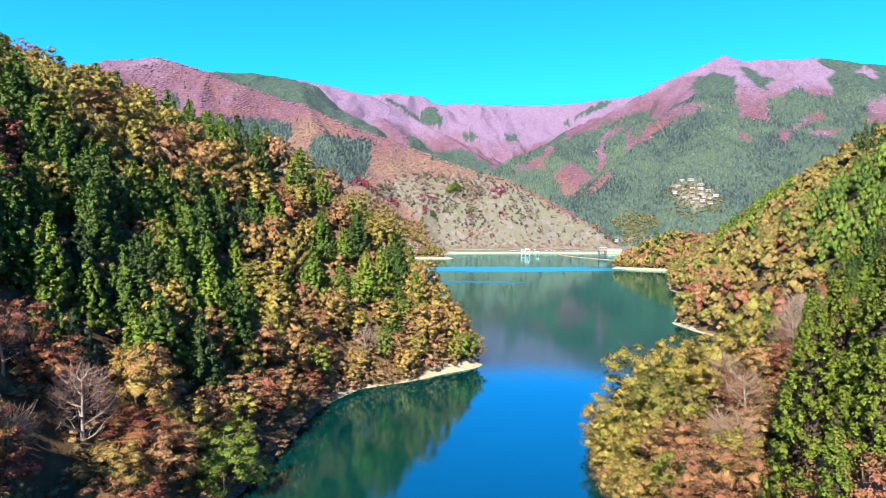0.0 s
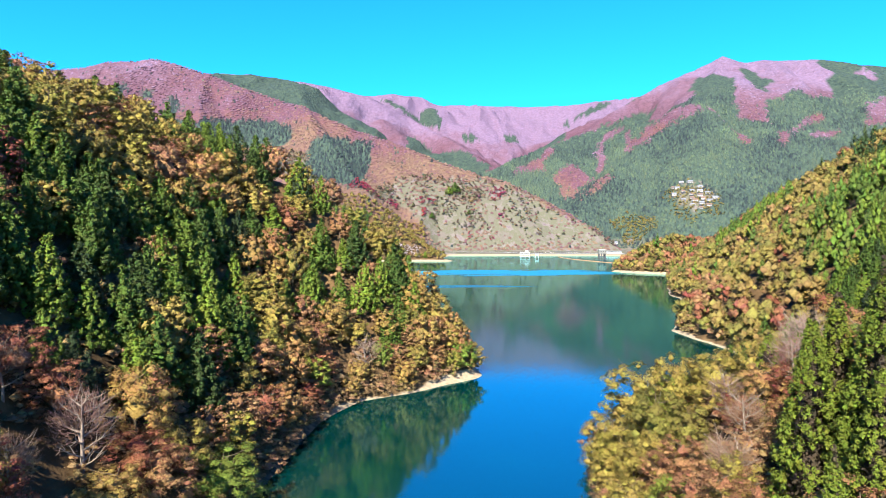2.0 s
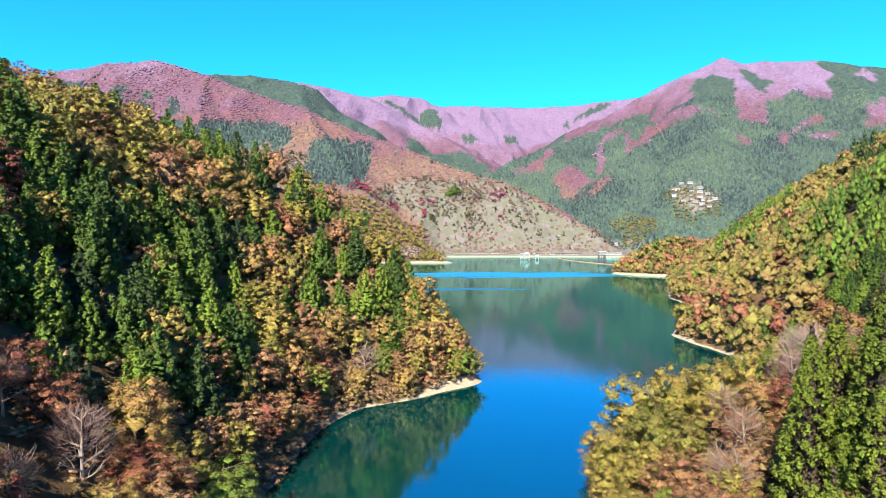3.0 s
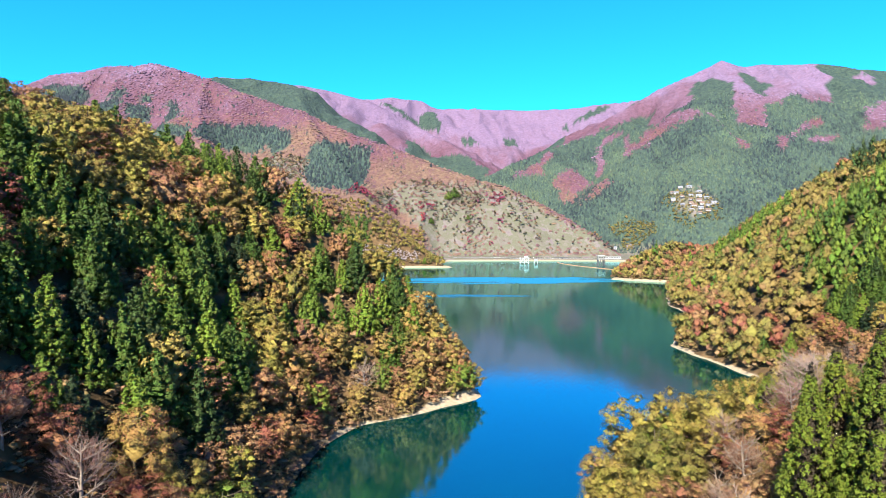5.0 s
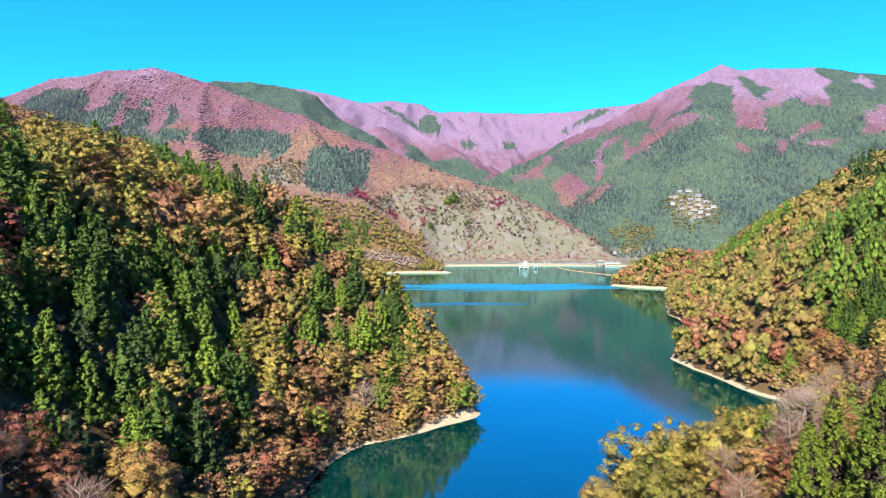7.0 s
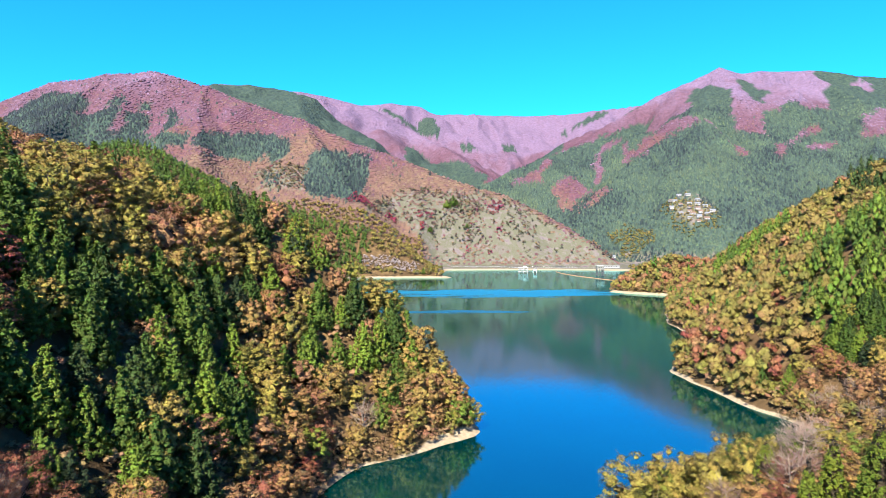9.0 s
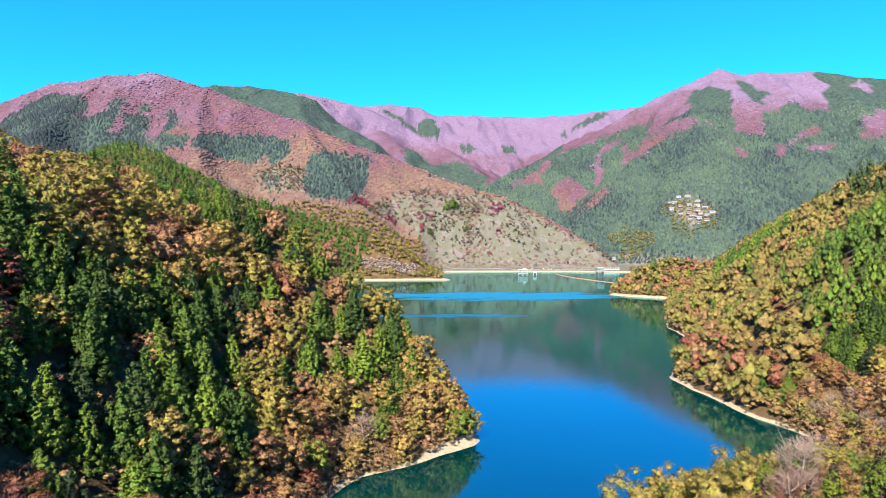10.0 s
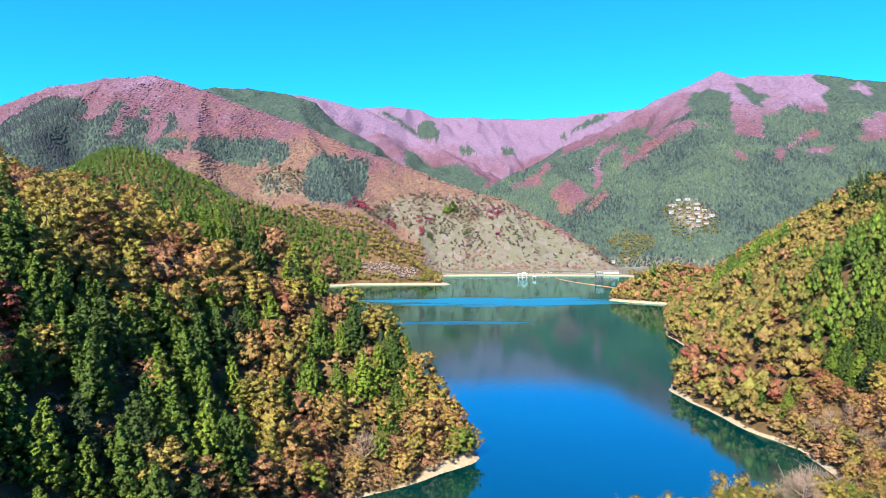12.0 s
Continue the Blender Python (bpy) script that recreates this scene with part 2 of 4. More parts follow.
def fbm(x, y, size, octaves=4, seed=0):
    out, amp = 0, 1.0
    for o in range(octaves):
        c_, s_ = math.cos(0.7 + 1.1 * o), math.sin(0.7 + 1.1 * o)
        out = out + amp * vnoise((c_ * x - s_ * y) / size + 17.3 * o, (s_ * x + c_ * y) / size - 9.1 * o, seed + o)
        size, amp = size / 2.03, amp * 0.5
    return out / 1.9


SHORE_LEFT = [(-44, -500), (-44, 40), (-42, 90), (-38, 117), (-36, 150), (-34, 172), (-26, 193), (-10, 203), (2, 214), (12.5, 223),
              (15, 228), (13, 242), (4, 266), (-20, 292), (-60, 320), (-150, 345), (-260, 420), (-300, 600), (-290, 850), (-240, 1000), (-140, 1070),
              (-60, 1076), (14, 1072), (20, 1086), (-5, 1120), (0, 1200), (15, 1316), (110, 1326), (250, 1322), (392, 1300)]
SHORE_RIGHT = [(400, 1240), (330, 1000), (240, 850), (219, 801), (240, 775), (285, 745), (255, 690), (215, 590), (188, 510), (186, 468), (160, 400),
               (126, 337), (122, 331), (127, 285), (131, 257), (138, 236), (135, 208), (118, 180), (90, 160), (66, 152), (48, 152), (36, 148),
               (31, 130), (29, 100), (28, 60), (30, 0), (32, -500)]
LAKE = np.array(SHORE_LEFT + SHORE_RIGHT, float)


def to_shore(x, y):
    """Distance to the waterline: positive on land, negative on the lake."""
    best = np.full(x.shape, 1e9)
    inside = np.zeros(x.shape, bool)
    n = len(LAKE)
    for k in range(n):
        (ax, ay), (bx, by) = LAKE[k], LAKE[(k + 1) % n]
        dx, dy = bx - ax, by - ay
        s = np.clip(((x - ax) * dx + (y - ay) * dy) / (dx * dx + dy * dy), 0, 1)
        best = np.minimum(best, np.hypot(x - ax - s * dx, y - ay - s * dy))
        cross = (ay > y) != (by > y)
        if dy:
            inside ^= cross & (x < ax + (y - ay) * dx / dy)
    d = np.where(inside, -best, best)
    return d + np.clip(y / 200, 0.5, 2.5) * 1.1 * fbm(x, y, 13, 2, 91)


# crest lines (x, y, height) and the fall of their sides
NEAR_LEFT = [
    (0.28, [(9, 232, 6), (-1, 237, 24), (-7, 238, 33), (-18, 240, 47), (-29, 239, 54), (-40, 237, 59), (-53, 236, 65), (-95, 232, 82), (-135, 215, 93), (-190, 180, 108), (-250, 80, 120), (-260, -100, 115), (-220, -500, 100)]),
]
NEAR_RIGHT = [
    (0.5, [(262, 878, 4), (300, 800, 42), (318, 700, 64), (318, 560, 108), (320, 480, 131), (332, 400, 145), (352, 300, 154), (380, 200, 150), (400, 50, 140), (350, -300, 120)]),
    (1.0, [(40, 146, 3), (48, 122, 12), (54, 100, 14), (50, 76, 17), (50, 50, 21), (80, 30, 45), (200, 20, 100), (400, 0, 140)]),
]
LAKESIDE_HILL = [
    (0.65, [(-10, 1110, 14), (-55, 1175, 58), (-155, 1185, 92), (-240, 1180, 118), (-325, 1170, 140), (-410, 1170, 162), (-530, 1200, 222), (-565, 1212, 246), (-605, 1225, 258), (-660, 1250, 260), (-740, 1280, 240), (-900, 1350, 180)]),
]
LEFT_MOUNTAIN = [
    (0.78, [(-1434, 2000, 505), (-1252, 2000, 570), (-1052, 1970, 590), (-917, 1950, 594), (-716, 1890, 525), (-573, 1820, 466), (-395, 1770, 410), (-224, 1700, 320), (-36, 1640, 255), (67, 1600, 212), (168, 1580, 175), (296, 1500, 100), (350, 1440, 60), (387, 1390, 20)]),
    (0.8, [(-395, 1770, 410), (-300, 1600, 300), (-200, 1450, 170)]),
    (0.8, [(-716, 1890, 525), (-640, 1650, 390), (-560, 1450, 260)]),
    (0.8, [(-1052, 1970, 590), (-1000, 1700, 430), (-980, 1500, 330)]),
]
FAR_RANGES = [
    (0.6, [(-1400, 2700, 700), (-998, 2700, 730), (-825, 2700, 738), (-652, 2700, 706), (-504, 2700, 620), (-343, 2700, 460)]),
    (0.6, [(-900, 3100, 820), (-678, 3100, 792), (-522, 3100, 757), (-380, 3100, 722), (-182, 3100, 630), (16, 2900, 496), (114, 2700, 397), (174, 2500, 323)]),
    (0.6, [(-700, 3700, 820), (-454, 3700, 850), (-284, 3700, 866), (-115, 3700, 846), (-14, 3700, 802), (393, 3700, 798), (731, 3700, 795), (934, 3700, 822), (1140, 3600, 835), (1700, 3600, 850)]),
]
RIGHT_MOUNTAIN = [
    (0.62, [(132, 1900, 232), (261, 2100, 297), (394, 2200, 358), (560, 2300, 451), (776, 2450, 581), (970, 2550, 683), (1168, 2600, 776), (1251, 2600, 759), (1584, 2600, 764), (1865, 2600, 742), (2600, 2600, 700)]),
    (0.66, [(1168, 2600, 776), (980, 2300, 590), (847, 2100, 464), (584, 1900, 284), (380, 1700, 146)]),
    (0.7, [(930, 2250, 545), (880, 2130, 492), (805, 1930, 378), (748, 1800, 296)]),
    (0.66, [(1251, 2600, 759), (1150, 2150, 430), (900, 1800, 240), (741, 1600, 135)]),
    (0.66, [(1865, 2600, 742), (1500, 2100, 450), (1250, 1800, 300), (1100, 1500, 200)]),
]
MASSES = [NEAR_LEFT, NEAR_RIGHT, LAKESIDE_HILL, LEFT_MOUNTAIN, FAR_RANGES[:1], FAR_RANGES[1:], RIGHT_MOUNTAIN]


def smooth_max(a, b_, k):
    h = np.clip(0.5 + 0.5 * (a - b_) / k, 0, 1)
    return b_ * (1 - h) + a * h + k * h * (1 - h)


def height(x, y, owner=False):
    """Height of the land; with owner also which of MASSES the spot belongs to."""
    d = to_shore(x, y)
    near = np.clip((950 - y) / 100, 0, 1)
    wx = x + (1 - near) * 35 * fbm(x, y, 260, 3, 31) * np.clip((y - 1350) / 300, 0, 1)
    wy = y + (1 - near) * 35 * fbm(x, y, 260, 3, 41) * np.clip((y - 1350) / 300, 0, 1)
    land = np.full(x.shape, 3.0) + 0.02 * np.clip(d, 0, 400)
    best, who, off = np.full(x.shape, 3.0), np.full(x.shape, -1), np.full(x.shape, 1e4)
    for k, fall, line in [(k, *r) for k, mass in enumerate(MASSES) for r in mass]:
        tent = np.full(x.shape, -1e3)
        for (ax, ay, az), (bx, by, bz) in zip(line, line[1:]):
            dx, dy = bx - ax, by - ay
            s = np.clip(((wx - ax) * dx + (wy - ay) * dy) / (dx * dx + dy * dy), 0, 1)
            away = np.hypot(wx - ax - s * dx, wy - ay - s * dy)
            tent = np.maximum(tent, az + s * (bz - az) - fall * away)
            off = np.minimum(off, away)
        land = smooth_max(land, tent, 10.0)
        who = np.where(tent > best, k, who)
        best = np.maximum(best, tent)
    far = np.clip((land - 60) / 300, 0, 1) * (1 - near) * np.clip(off / 90, 0.12, 1)
    gully = 1 - 2 * np.abs(fbm(x, 0.55 * y, 300, 4, 7))
    land = land + far * (74 * (gully - 0.55) + 14 * fbm(x, y, 90, 3, 3)) + near * 2.5 * fbm(x, y, 40, 3, 5) * np.clip(d / 30, 0, 1)
    # banks climb from the waterline
    left = 1 / (1 + np.exp((x + 0.02 * y - 8) / 8)) * near
    steep = 0.8 + 0.42 * left
    beach = 1.8 + 2.6 * np.exp(-((x - 4) ** 2 + (y - 218) ** 2) / 300)
    bank = 0.45 * np.clip(d, 0, beach) + steep * np.clip(d - beach, 0, None)
    shelf = 0.62 * np.clip(d, 0, 9) + 0.05 * np.clip(d - 9, 0, 45) + 0.9 * np.clip(d - 54, 0, None)
    w = np.clip((y - 700) / 60, 0, 1)
    bank = w * (0.6 * np.clip(d, 0, 9) + 0.75 * np.clip(d - 9, 0, None)) + (1 - w) * bank
    w = np.clip((y - 1180) / 60, 0, 1) * np.clip((x + 70) / 60, 0, 1) * np.clip((450 - x) / 40, 0, 1)
    bank = w * shelf + (1 - w) * bank
    land = -smooth_max(-land, -bank, 6.0)
    out = np.where(d > 0, np.maximum(land, 0.3 * np.minimum(d, 4)), np.maximum(0.5 * d, -14))
    return (out, who) if owner else out


def ticks(parts):
    out = []
    for a, b_, step in parts:
        out += list(np.arange(a, b_, step))
    return np.array(out + [parts[-1][1]], float)


gx = ticks([(-2600, -1900, 40), (-1900, -600, 14), (-600, -200, 10), (-200, -44, 4), (-44, 44, 2), (44, 420, 4), (420, 700, 10), (700, 2000, 14), (2000, 2800, 40)])
gy = ticks([(-600, -40, 20), (-40, 180, 4), (180, 236, 2), (236, 400, 4), (400, 950, 8), (950, 1060, 12), (1060, 1120, 5), (1120, 1300, 12), (1300, 1390, 5), (1390, 1800, 13), (1800, 2800, 14), (2800, 4200, 24)])
GX, GY = np.meshgrid(gx, gy)
GZ, WHO = height(GX, GY, True)


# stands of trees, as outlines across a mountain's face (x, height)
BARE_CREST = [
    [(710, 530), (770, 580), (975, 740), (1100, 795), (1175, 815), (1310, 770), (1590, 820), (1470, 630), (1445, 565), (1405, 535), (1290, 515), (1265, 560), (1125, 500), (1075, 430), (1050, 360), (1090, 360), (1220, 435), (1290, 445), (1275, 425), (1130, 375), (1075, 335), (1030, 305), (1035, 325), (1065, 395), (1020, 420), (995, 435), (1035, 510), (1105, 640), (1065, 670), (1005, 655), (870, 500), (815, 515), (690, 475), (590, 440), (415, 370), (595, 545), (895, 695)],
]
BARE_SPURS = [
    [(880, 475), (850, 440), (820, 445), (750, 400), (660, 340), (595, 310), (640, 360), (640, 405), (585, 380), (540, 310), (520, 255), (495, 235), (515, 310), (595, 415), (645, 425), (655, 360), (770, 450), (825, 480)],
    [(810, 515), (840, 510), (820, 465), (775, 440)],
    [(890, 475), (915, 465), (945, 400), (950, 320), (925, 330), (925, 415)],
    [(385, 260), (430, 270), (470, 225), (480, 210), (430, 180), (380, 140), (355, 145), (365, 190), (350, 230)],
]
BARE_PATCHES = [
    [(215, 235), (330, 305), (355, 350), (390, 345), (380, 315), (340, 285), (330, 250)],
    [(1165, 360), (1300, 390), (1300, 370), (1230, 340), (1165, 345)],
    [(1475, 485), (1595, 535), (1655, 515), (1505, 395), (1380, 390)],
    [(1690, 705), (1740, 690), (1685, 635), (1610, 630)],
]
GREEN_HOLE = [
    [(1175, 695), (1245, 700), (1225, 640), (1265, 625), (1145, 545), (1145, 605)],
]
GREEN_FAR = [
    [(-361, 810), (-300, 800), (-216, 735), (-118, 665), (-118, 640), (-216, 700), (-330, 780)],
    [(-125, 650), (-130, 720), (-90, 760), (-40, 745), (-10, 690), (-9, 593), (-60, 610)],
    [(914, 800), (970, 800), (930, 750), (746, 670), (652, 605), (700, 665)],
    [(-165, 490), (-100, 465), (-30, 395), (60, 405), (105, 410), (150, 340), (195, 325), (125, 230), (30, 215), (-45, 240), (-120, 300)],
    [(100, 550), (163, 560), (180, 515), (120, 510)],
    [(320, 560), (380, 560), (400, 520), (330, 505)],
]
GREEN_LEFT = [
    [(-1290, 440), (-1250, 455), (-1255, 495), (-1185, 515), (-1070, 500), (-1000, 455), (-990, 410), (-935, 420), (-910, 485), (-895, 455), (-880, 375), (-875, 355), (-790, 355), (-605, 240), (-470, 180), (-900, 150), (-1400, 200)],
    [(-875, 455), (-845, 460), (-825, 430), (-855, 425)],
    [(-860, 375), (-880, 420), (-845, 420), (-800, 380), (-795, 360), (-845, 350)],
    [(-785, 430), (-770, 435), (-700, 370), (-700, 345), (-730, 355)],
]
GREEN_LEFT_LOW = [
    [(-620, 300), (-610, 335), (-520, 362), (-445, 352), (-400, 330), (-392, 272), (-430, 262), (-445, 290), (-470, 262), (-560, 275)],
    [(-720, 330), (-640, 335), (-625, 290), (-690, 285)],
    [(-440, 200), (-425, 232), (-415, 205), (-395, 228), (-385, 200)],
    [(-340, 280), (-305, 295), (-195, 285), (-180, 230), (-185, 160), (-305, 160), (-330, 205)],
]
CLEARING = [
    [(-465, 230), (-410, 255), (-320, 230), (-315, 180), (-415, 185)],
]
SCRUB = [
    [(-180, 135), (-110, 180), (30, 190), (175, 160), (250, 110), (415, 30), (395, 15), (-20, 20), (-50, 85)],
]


def hazy_bare_tone(x, y, z):
    """From orange on the low slopes to mauve with painted haze on the far tops."""
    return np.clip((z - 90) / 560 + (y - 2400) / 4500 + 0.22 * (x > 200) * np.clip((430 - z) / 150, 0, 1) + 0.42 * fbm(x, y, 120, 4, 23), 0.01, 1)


def within(px, pz, outlines):
    out = np.zeros(px.shape, bool)
    for line in outlines:
        inside = np.zeros(px.shape, bool)
        for (ax, az), (bx, bz) in zip(line, line[1:] + line[:1]):
            if az != bz:
                inside ^= ((az > pz) != (bz > pz)) & (px < ax + (pz - az) * (bx - ax) / (bz - az))
        out |= inside
    return out


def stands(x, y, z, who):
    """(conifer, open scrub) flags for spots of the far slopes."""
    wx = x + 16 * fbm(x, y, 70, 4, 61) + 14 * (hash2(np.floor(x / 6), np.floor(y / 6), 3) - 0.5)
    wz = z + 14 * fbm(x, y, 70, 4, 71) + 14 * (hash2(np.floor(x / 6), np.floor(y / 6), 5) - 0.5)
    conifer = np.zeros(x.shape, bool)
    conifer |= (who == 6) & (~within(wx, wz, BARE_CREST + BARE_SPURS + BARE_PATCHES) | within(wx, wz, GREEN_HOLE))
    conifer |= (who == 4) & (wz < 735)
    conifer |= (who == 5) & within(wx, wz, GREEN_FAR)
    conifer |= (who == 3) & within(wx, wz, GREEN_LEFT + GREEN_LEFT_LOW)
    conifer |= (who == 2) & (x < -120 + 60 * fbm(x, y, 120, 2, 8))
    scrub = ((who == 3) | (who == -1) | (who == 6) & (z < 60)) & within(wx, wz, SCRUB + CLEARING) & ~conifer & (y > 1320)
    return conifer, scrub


def mesh_from(name, verts, faces, mats=(), floats=None, smooth=False, normals=None):
    me = bpy.data.meshes.new(name)
    verts = np.asarray(verts, np.float32)
    faces = np.asarray(faces, np.int32)
    k = faces.shape[1]
    me.vertices.add(len(verts))
    me.vertices.foreach_set("co", verts.ravel())
    me.loops.add(faces.size)
    me.loops.foreach_set("vertex_index", faces.ravel())
    me.polygons.add(len(faces))
    me.polygons.foreach_set("loop_start", np.arange(len(faces), dtype=np.int32) * k)
    me.polygons.foreach_set("loop_total", np.full(len(faces), k, np.int32))
    for n, values in (floats or {}).items():
        me.attributes.new(n, "FLOAT", "POINT").data.foreach_set("value", np.asarray(values, np.float32))
    for m in mats:
        me.materials.append(m)
    me.update(calc_edges=True)
    me.validate()
    if smooth:
        me.polygons.foreach_set("use_smooth", np.ones(len(faces), bool))
    if normals is not None:
        me.normals_split_custom_set_from_vertices(np.asarray(normals, np.float32))
    return me


ny, nx = GX.shape
idx = np.arange(nx * ny).reshape(ny, nx)
quads = np.stack([idx[:-1, :-1], idx[:-1, 1:], idx[1:, 1:], idx[1:, :-1]], -1).reshape(-1, 4)
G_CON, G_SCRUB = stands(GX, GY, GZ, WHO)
ground = new("ground", mesh_from("ground", np.stack([GX, GY, GZ], -1).reshape(-1, 3), quads, [M_GROUND],
                                 {"conifer": (G_CON & (GY > 1330)).ravel(), "scrub": (G_SCRUB | (GZ < 32) & (GY > 1300) | (np.hypot((GX - 648) / 58, (GY - 1600) / 52) + 0.45 * fbm(GX, GY, 30, 2, 97) < 0.95)).ravel(),
                                  "sandtop": np.where(GY > 700, 3.3, np.where(GX > 100, 1.45, 1.4) + 1.6 * fbm(GX, GY, 18, 2, 95) + 2.2 * np.exp(-((GX - 4) ** 2 + (GY - 217) ** 2) / 220)).ravel(),
                                  "sand": (1 - np.clip((188 - GY) / 12, 0, 1) * ((GX < 26) | (GY < 145))).ravel(),
                                  "canopy": np.clip((GY - 2000) / 250, 0, 1).ravel(),
                                  "bare": np.where(GY > 1340, hazy_bare_tone(GX, GY, GZ), 0.0).ravel()}, True))
tagged(ground, "wooded mountain valley floor and slopes with sandy shores", "ground", kind="structure")
water = new("water", mesh_from("water", [(-620, -600, 0), (700, -600, 0), (700, 1400, 0), (-620, 1400, 0)], [(0, 1, 2, 3)], [M_WATER]))
tagged(water, "calm deep blue reservoir water reflecting the slopes", "water", kind="structure")

rng = np.random.default_rng(4)


def place(x, y):
    return float(height(np.array([x], float), np.array([y], float))[0])


# ---- far woods ----
def scatter(x0, x1, y0, y1, step, seed):
    r = np.random.default_rng(seed)
    xs, ys = np.meshgrid(np.arange(x0, x1, step), np.arange(y0, y1, step))
    xs = xs.ravel() + r.uniform(-0.48, 0.48, xs.size) * step
    ys = ys.ravel() + r.uniform(-0.48, 0.48, ys.size) * step
    return xs, ys, r


CORE_F = np.array([(0, 1, 4), (1, 2, 4), (2, 3, 4), (3, 0, 4), (1, 0, 5), (2, 1, 5), (3, 2, 5), (0, 3, 5)])
OCT = np.array([(1, 0, 0), (0, 1, 0), (-1, 0, 0), (0, -1, 0), (0, 0, 1.0), (0, 0, -1.0)])


def finer(V, F):
    """A ball with each face split in four."""
    V, F, seen = [tuple(v) for v in V], [tuple(f) for f in F], {}

    def mid(a, b_):
        key = (min(a, b_), max(a, b_))
        if key not in seen:
            m = (np.array(V[a]) + np.array(V[b_])) / 2
            V.append(tuple(m / np.linalg.norm(m)))
            seen[key] = len(V) - 1
        return seen[key]

    out = []
    for a, b_, c_ in F:
        p, q, o = mid(a, b_), mid(b_, c_), mid(c_, a)
        out += [(a, p, o), (p, b_, q), (o, q, c_), (p, q, o)]
    return np.array(V), np.array(out)


BALL_V, BALL_F = finer(OCT, CORE_F)


def unit(A):
    return A / (np.linalg.norm(A, axis=-1, keepdims=True) + 1e-9)


def blades(P, facing, size, r, slim=0.6):
    """Leaf sprays as small pointed blades: corners and faces for centres P."""
    n = len(P)
    N = unit(facing)
    U = unit(np.cross(N, r.normal(size=(n, 3))))
    V = np.cross(N, U)
    s = np.asarray(size).reshape(-1, 1)
    Q = np.stack([P - U * s * 0.8 - V * s * slim, P + U * s - N * s * 0.15, P + V * s * slim * 1.1 - U * s * 0.5], 1)
    return Q.reshape(-1, 3), (np.arange(n) * 3)[:, None] + np.arange(3)[None]


def lobes_of_leaves(C, R, per, size, r, heart=0.84, fine=True, ragged=0.5, spread=(0.75, 1.2), middle=None):
    """Rounded lobes at C with radii R: a leafy heart in each, and leaf blades all over it. Corners, faces, normals."""
    m = len(C)
    BV, BF = (BALL_V, BALL_F) if fine else (OCT, CORE_F)
    nb = len(BV)
    H = C[:, None, :] + BV * R[:, None, :] * np.broadcast_to(np.asarray(heart, float).reshape(-1, 1, 1), (m, 1, 1)) * r.uniform(0.78, 1.18, (m, nb, 1))
    out = 0 if middle is None else 0.7 * unit(C - middle)[:, None, :]
    HN = unit(unit(BV / R[:, None, :]) + out + r.normal(0, 0.3, (m, nb, 3)))
    HF = (np.arange(m) * nb)[:, None, None] + BF[None]
    D = domes(r, m * per).reshape(m, per, 3)
    if middle is not None:
        D = unit(D + 0.8 * out)
    P = (C[:, None, :] + D * R[:, None, :] * r.uniform(*spread, (m, per, 1))).reshape(-1, 3)
    N = unit(unit(D / R[:, None, :]) + out).reshape(-1, 3)
    V, F = blades(P, N + r.normal(0, ragged, N.shape), size * r.uniform(0.6, 1.35, len(P)), r)
    LN = np.repeat(unit(N + r.normal(0, 0.26, N.shape)), 3, axis=0)
    return (np.concatenate([H.reshape(-1, 3), V]), np.concatenate([HF.reshape(-1, 3), F + m * nb]), np.concatenate([HN.reshape(-1, 3), LN]))


def domes(r, n):
    """Random directions, most of them upwards."""
    D = r.normal(size=(n, 3))
    D[:, 2] = np.abs(D[:, 2]) * np.where(r.uniform(size=n) < 0.82, 1, -0.7)
    return D / np.linalg.norm(D, axis=1, keepdims=True)


def wood_stand(name, x, y, z, radius, tall, tint, mat, r, count, size, cone, label, ruffled=0.5, lobes=6):
    """A stand of far trees in one mesh: each crown made of rounded lobes, or of tiers on a cone."""
    n = len(x)
    base = np.stack([x, y, z], -1)[:, None, :]
    if cone:
        h = (np.arange(lobes) + r.uniform(0, 1, (n, lobes))) / lobes
        a = 2.4 * np.arange(lobes) + r.uniform(0, 6.28, (n, 1))
        w = 0.62 * (1 - h) ** 0.8 * radius[:, None]
        C = base + np.stack([np.cos(a) * w, np.sin(a) * w, (0.2 + 0.76 * h) * tall[:, None]], -1)
        wide = radius[:, None] * (0.62 - 0.42 * h) * r.uniform(0.8, 1.15, (n, lobes))
        R = np.stack([wide, wide, np.maximum(wide, 0.14 * tall[:, None]) * 1.15], -1)
    else:
        L = domes(r, n * lobes).reshape(n, lobes, 3) * r.uniform(0.45, 0.8, (n, lobes, 1))
        L[:, 0] = (0, 0, 0.5)
        scale = np.stack([radius, radius, 0.5 * tall], -1)[:, None, :]
        C = base + L * scale + np.stack([0 * x, 0 * x, 0.5 * tall], -1)[:, None, :]
        R = r.uniform(0.24, 0.44, (n, lobes, 1)) * scale * np.array((1, 1, 0.85))
        R[:, 0] *= 1.5
    per = max(2, count // lobes)
    V, F, N = lobes_of_leaves(C.reshape(-1, 3), R.reshape(-1, 3), per, size, r, np.tile(np.concatenate([[0.85], np.full(lobes - 1, 0.8)]), n), False, ruffled, middle=np.repeat((base + np.stack([0 * x, 0 * x, 0.35 * tall], -1)[:, None, :])[:, 0], lobes, axis=0))
    hue = np.repeat(tint, lobes)
    me = mesh_from(name, V, F, [mat], {"tint": np.concatenate([np.repeat(hue, 6), np.repeat(hue, per * 3)])}, True, N)
    return tagged(new(name, me), label, "woodland", kind="stuff")


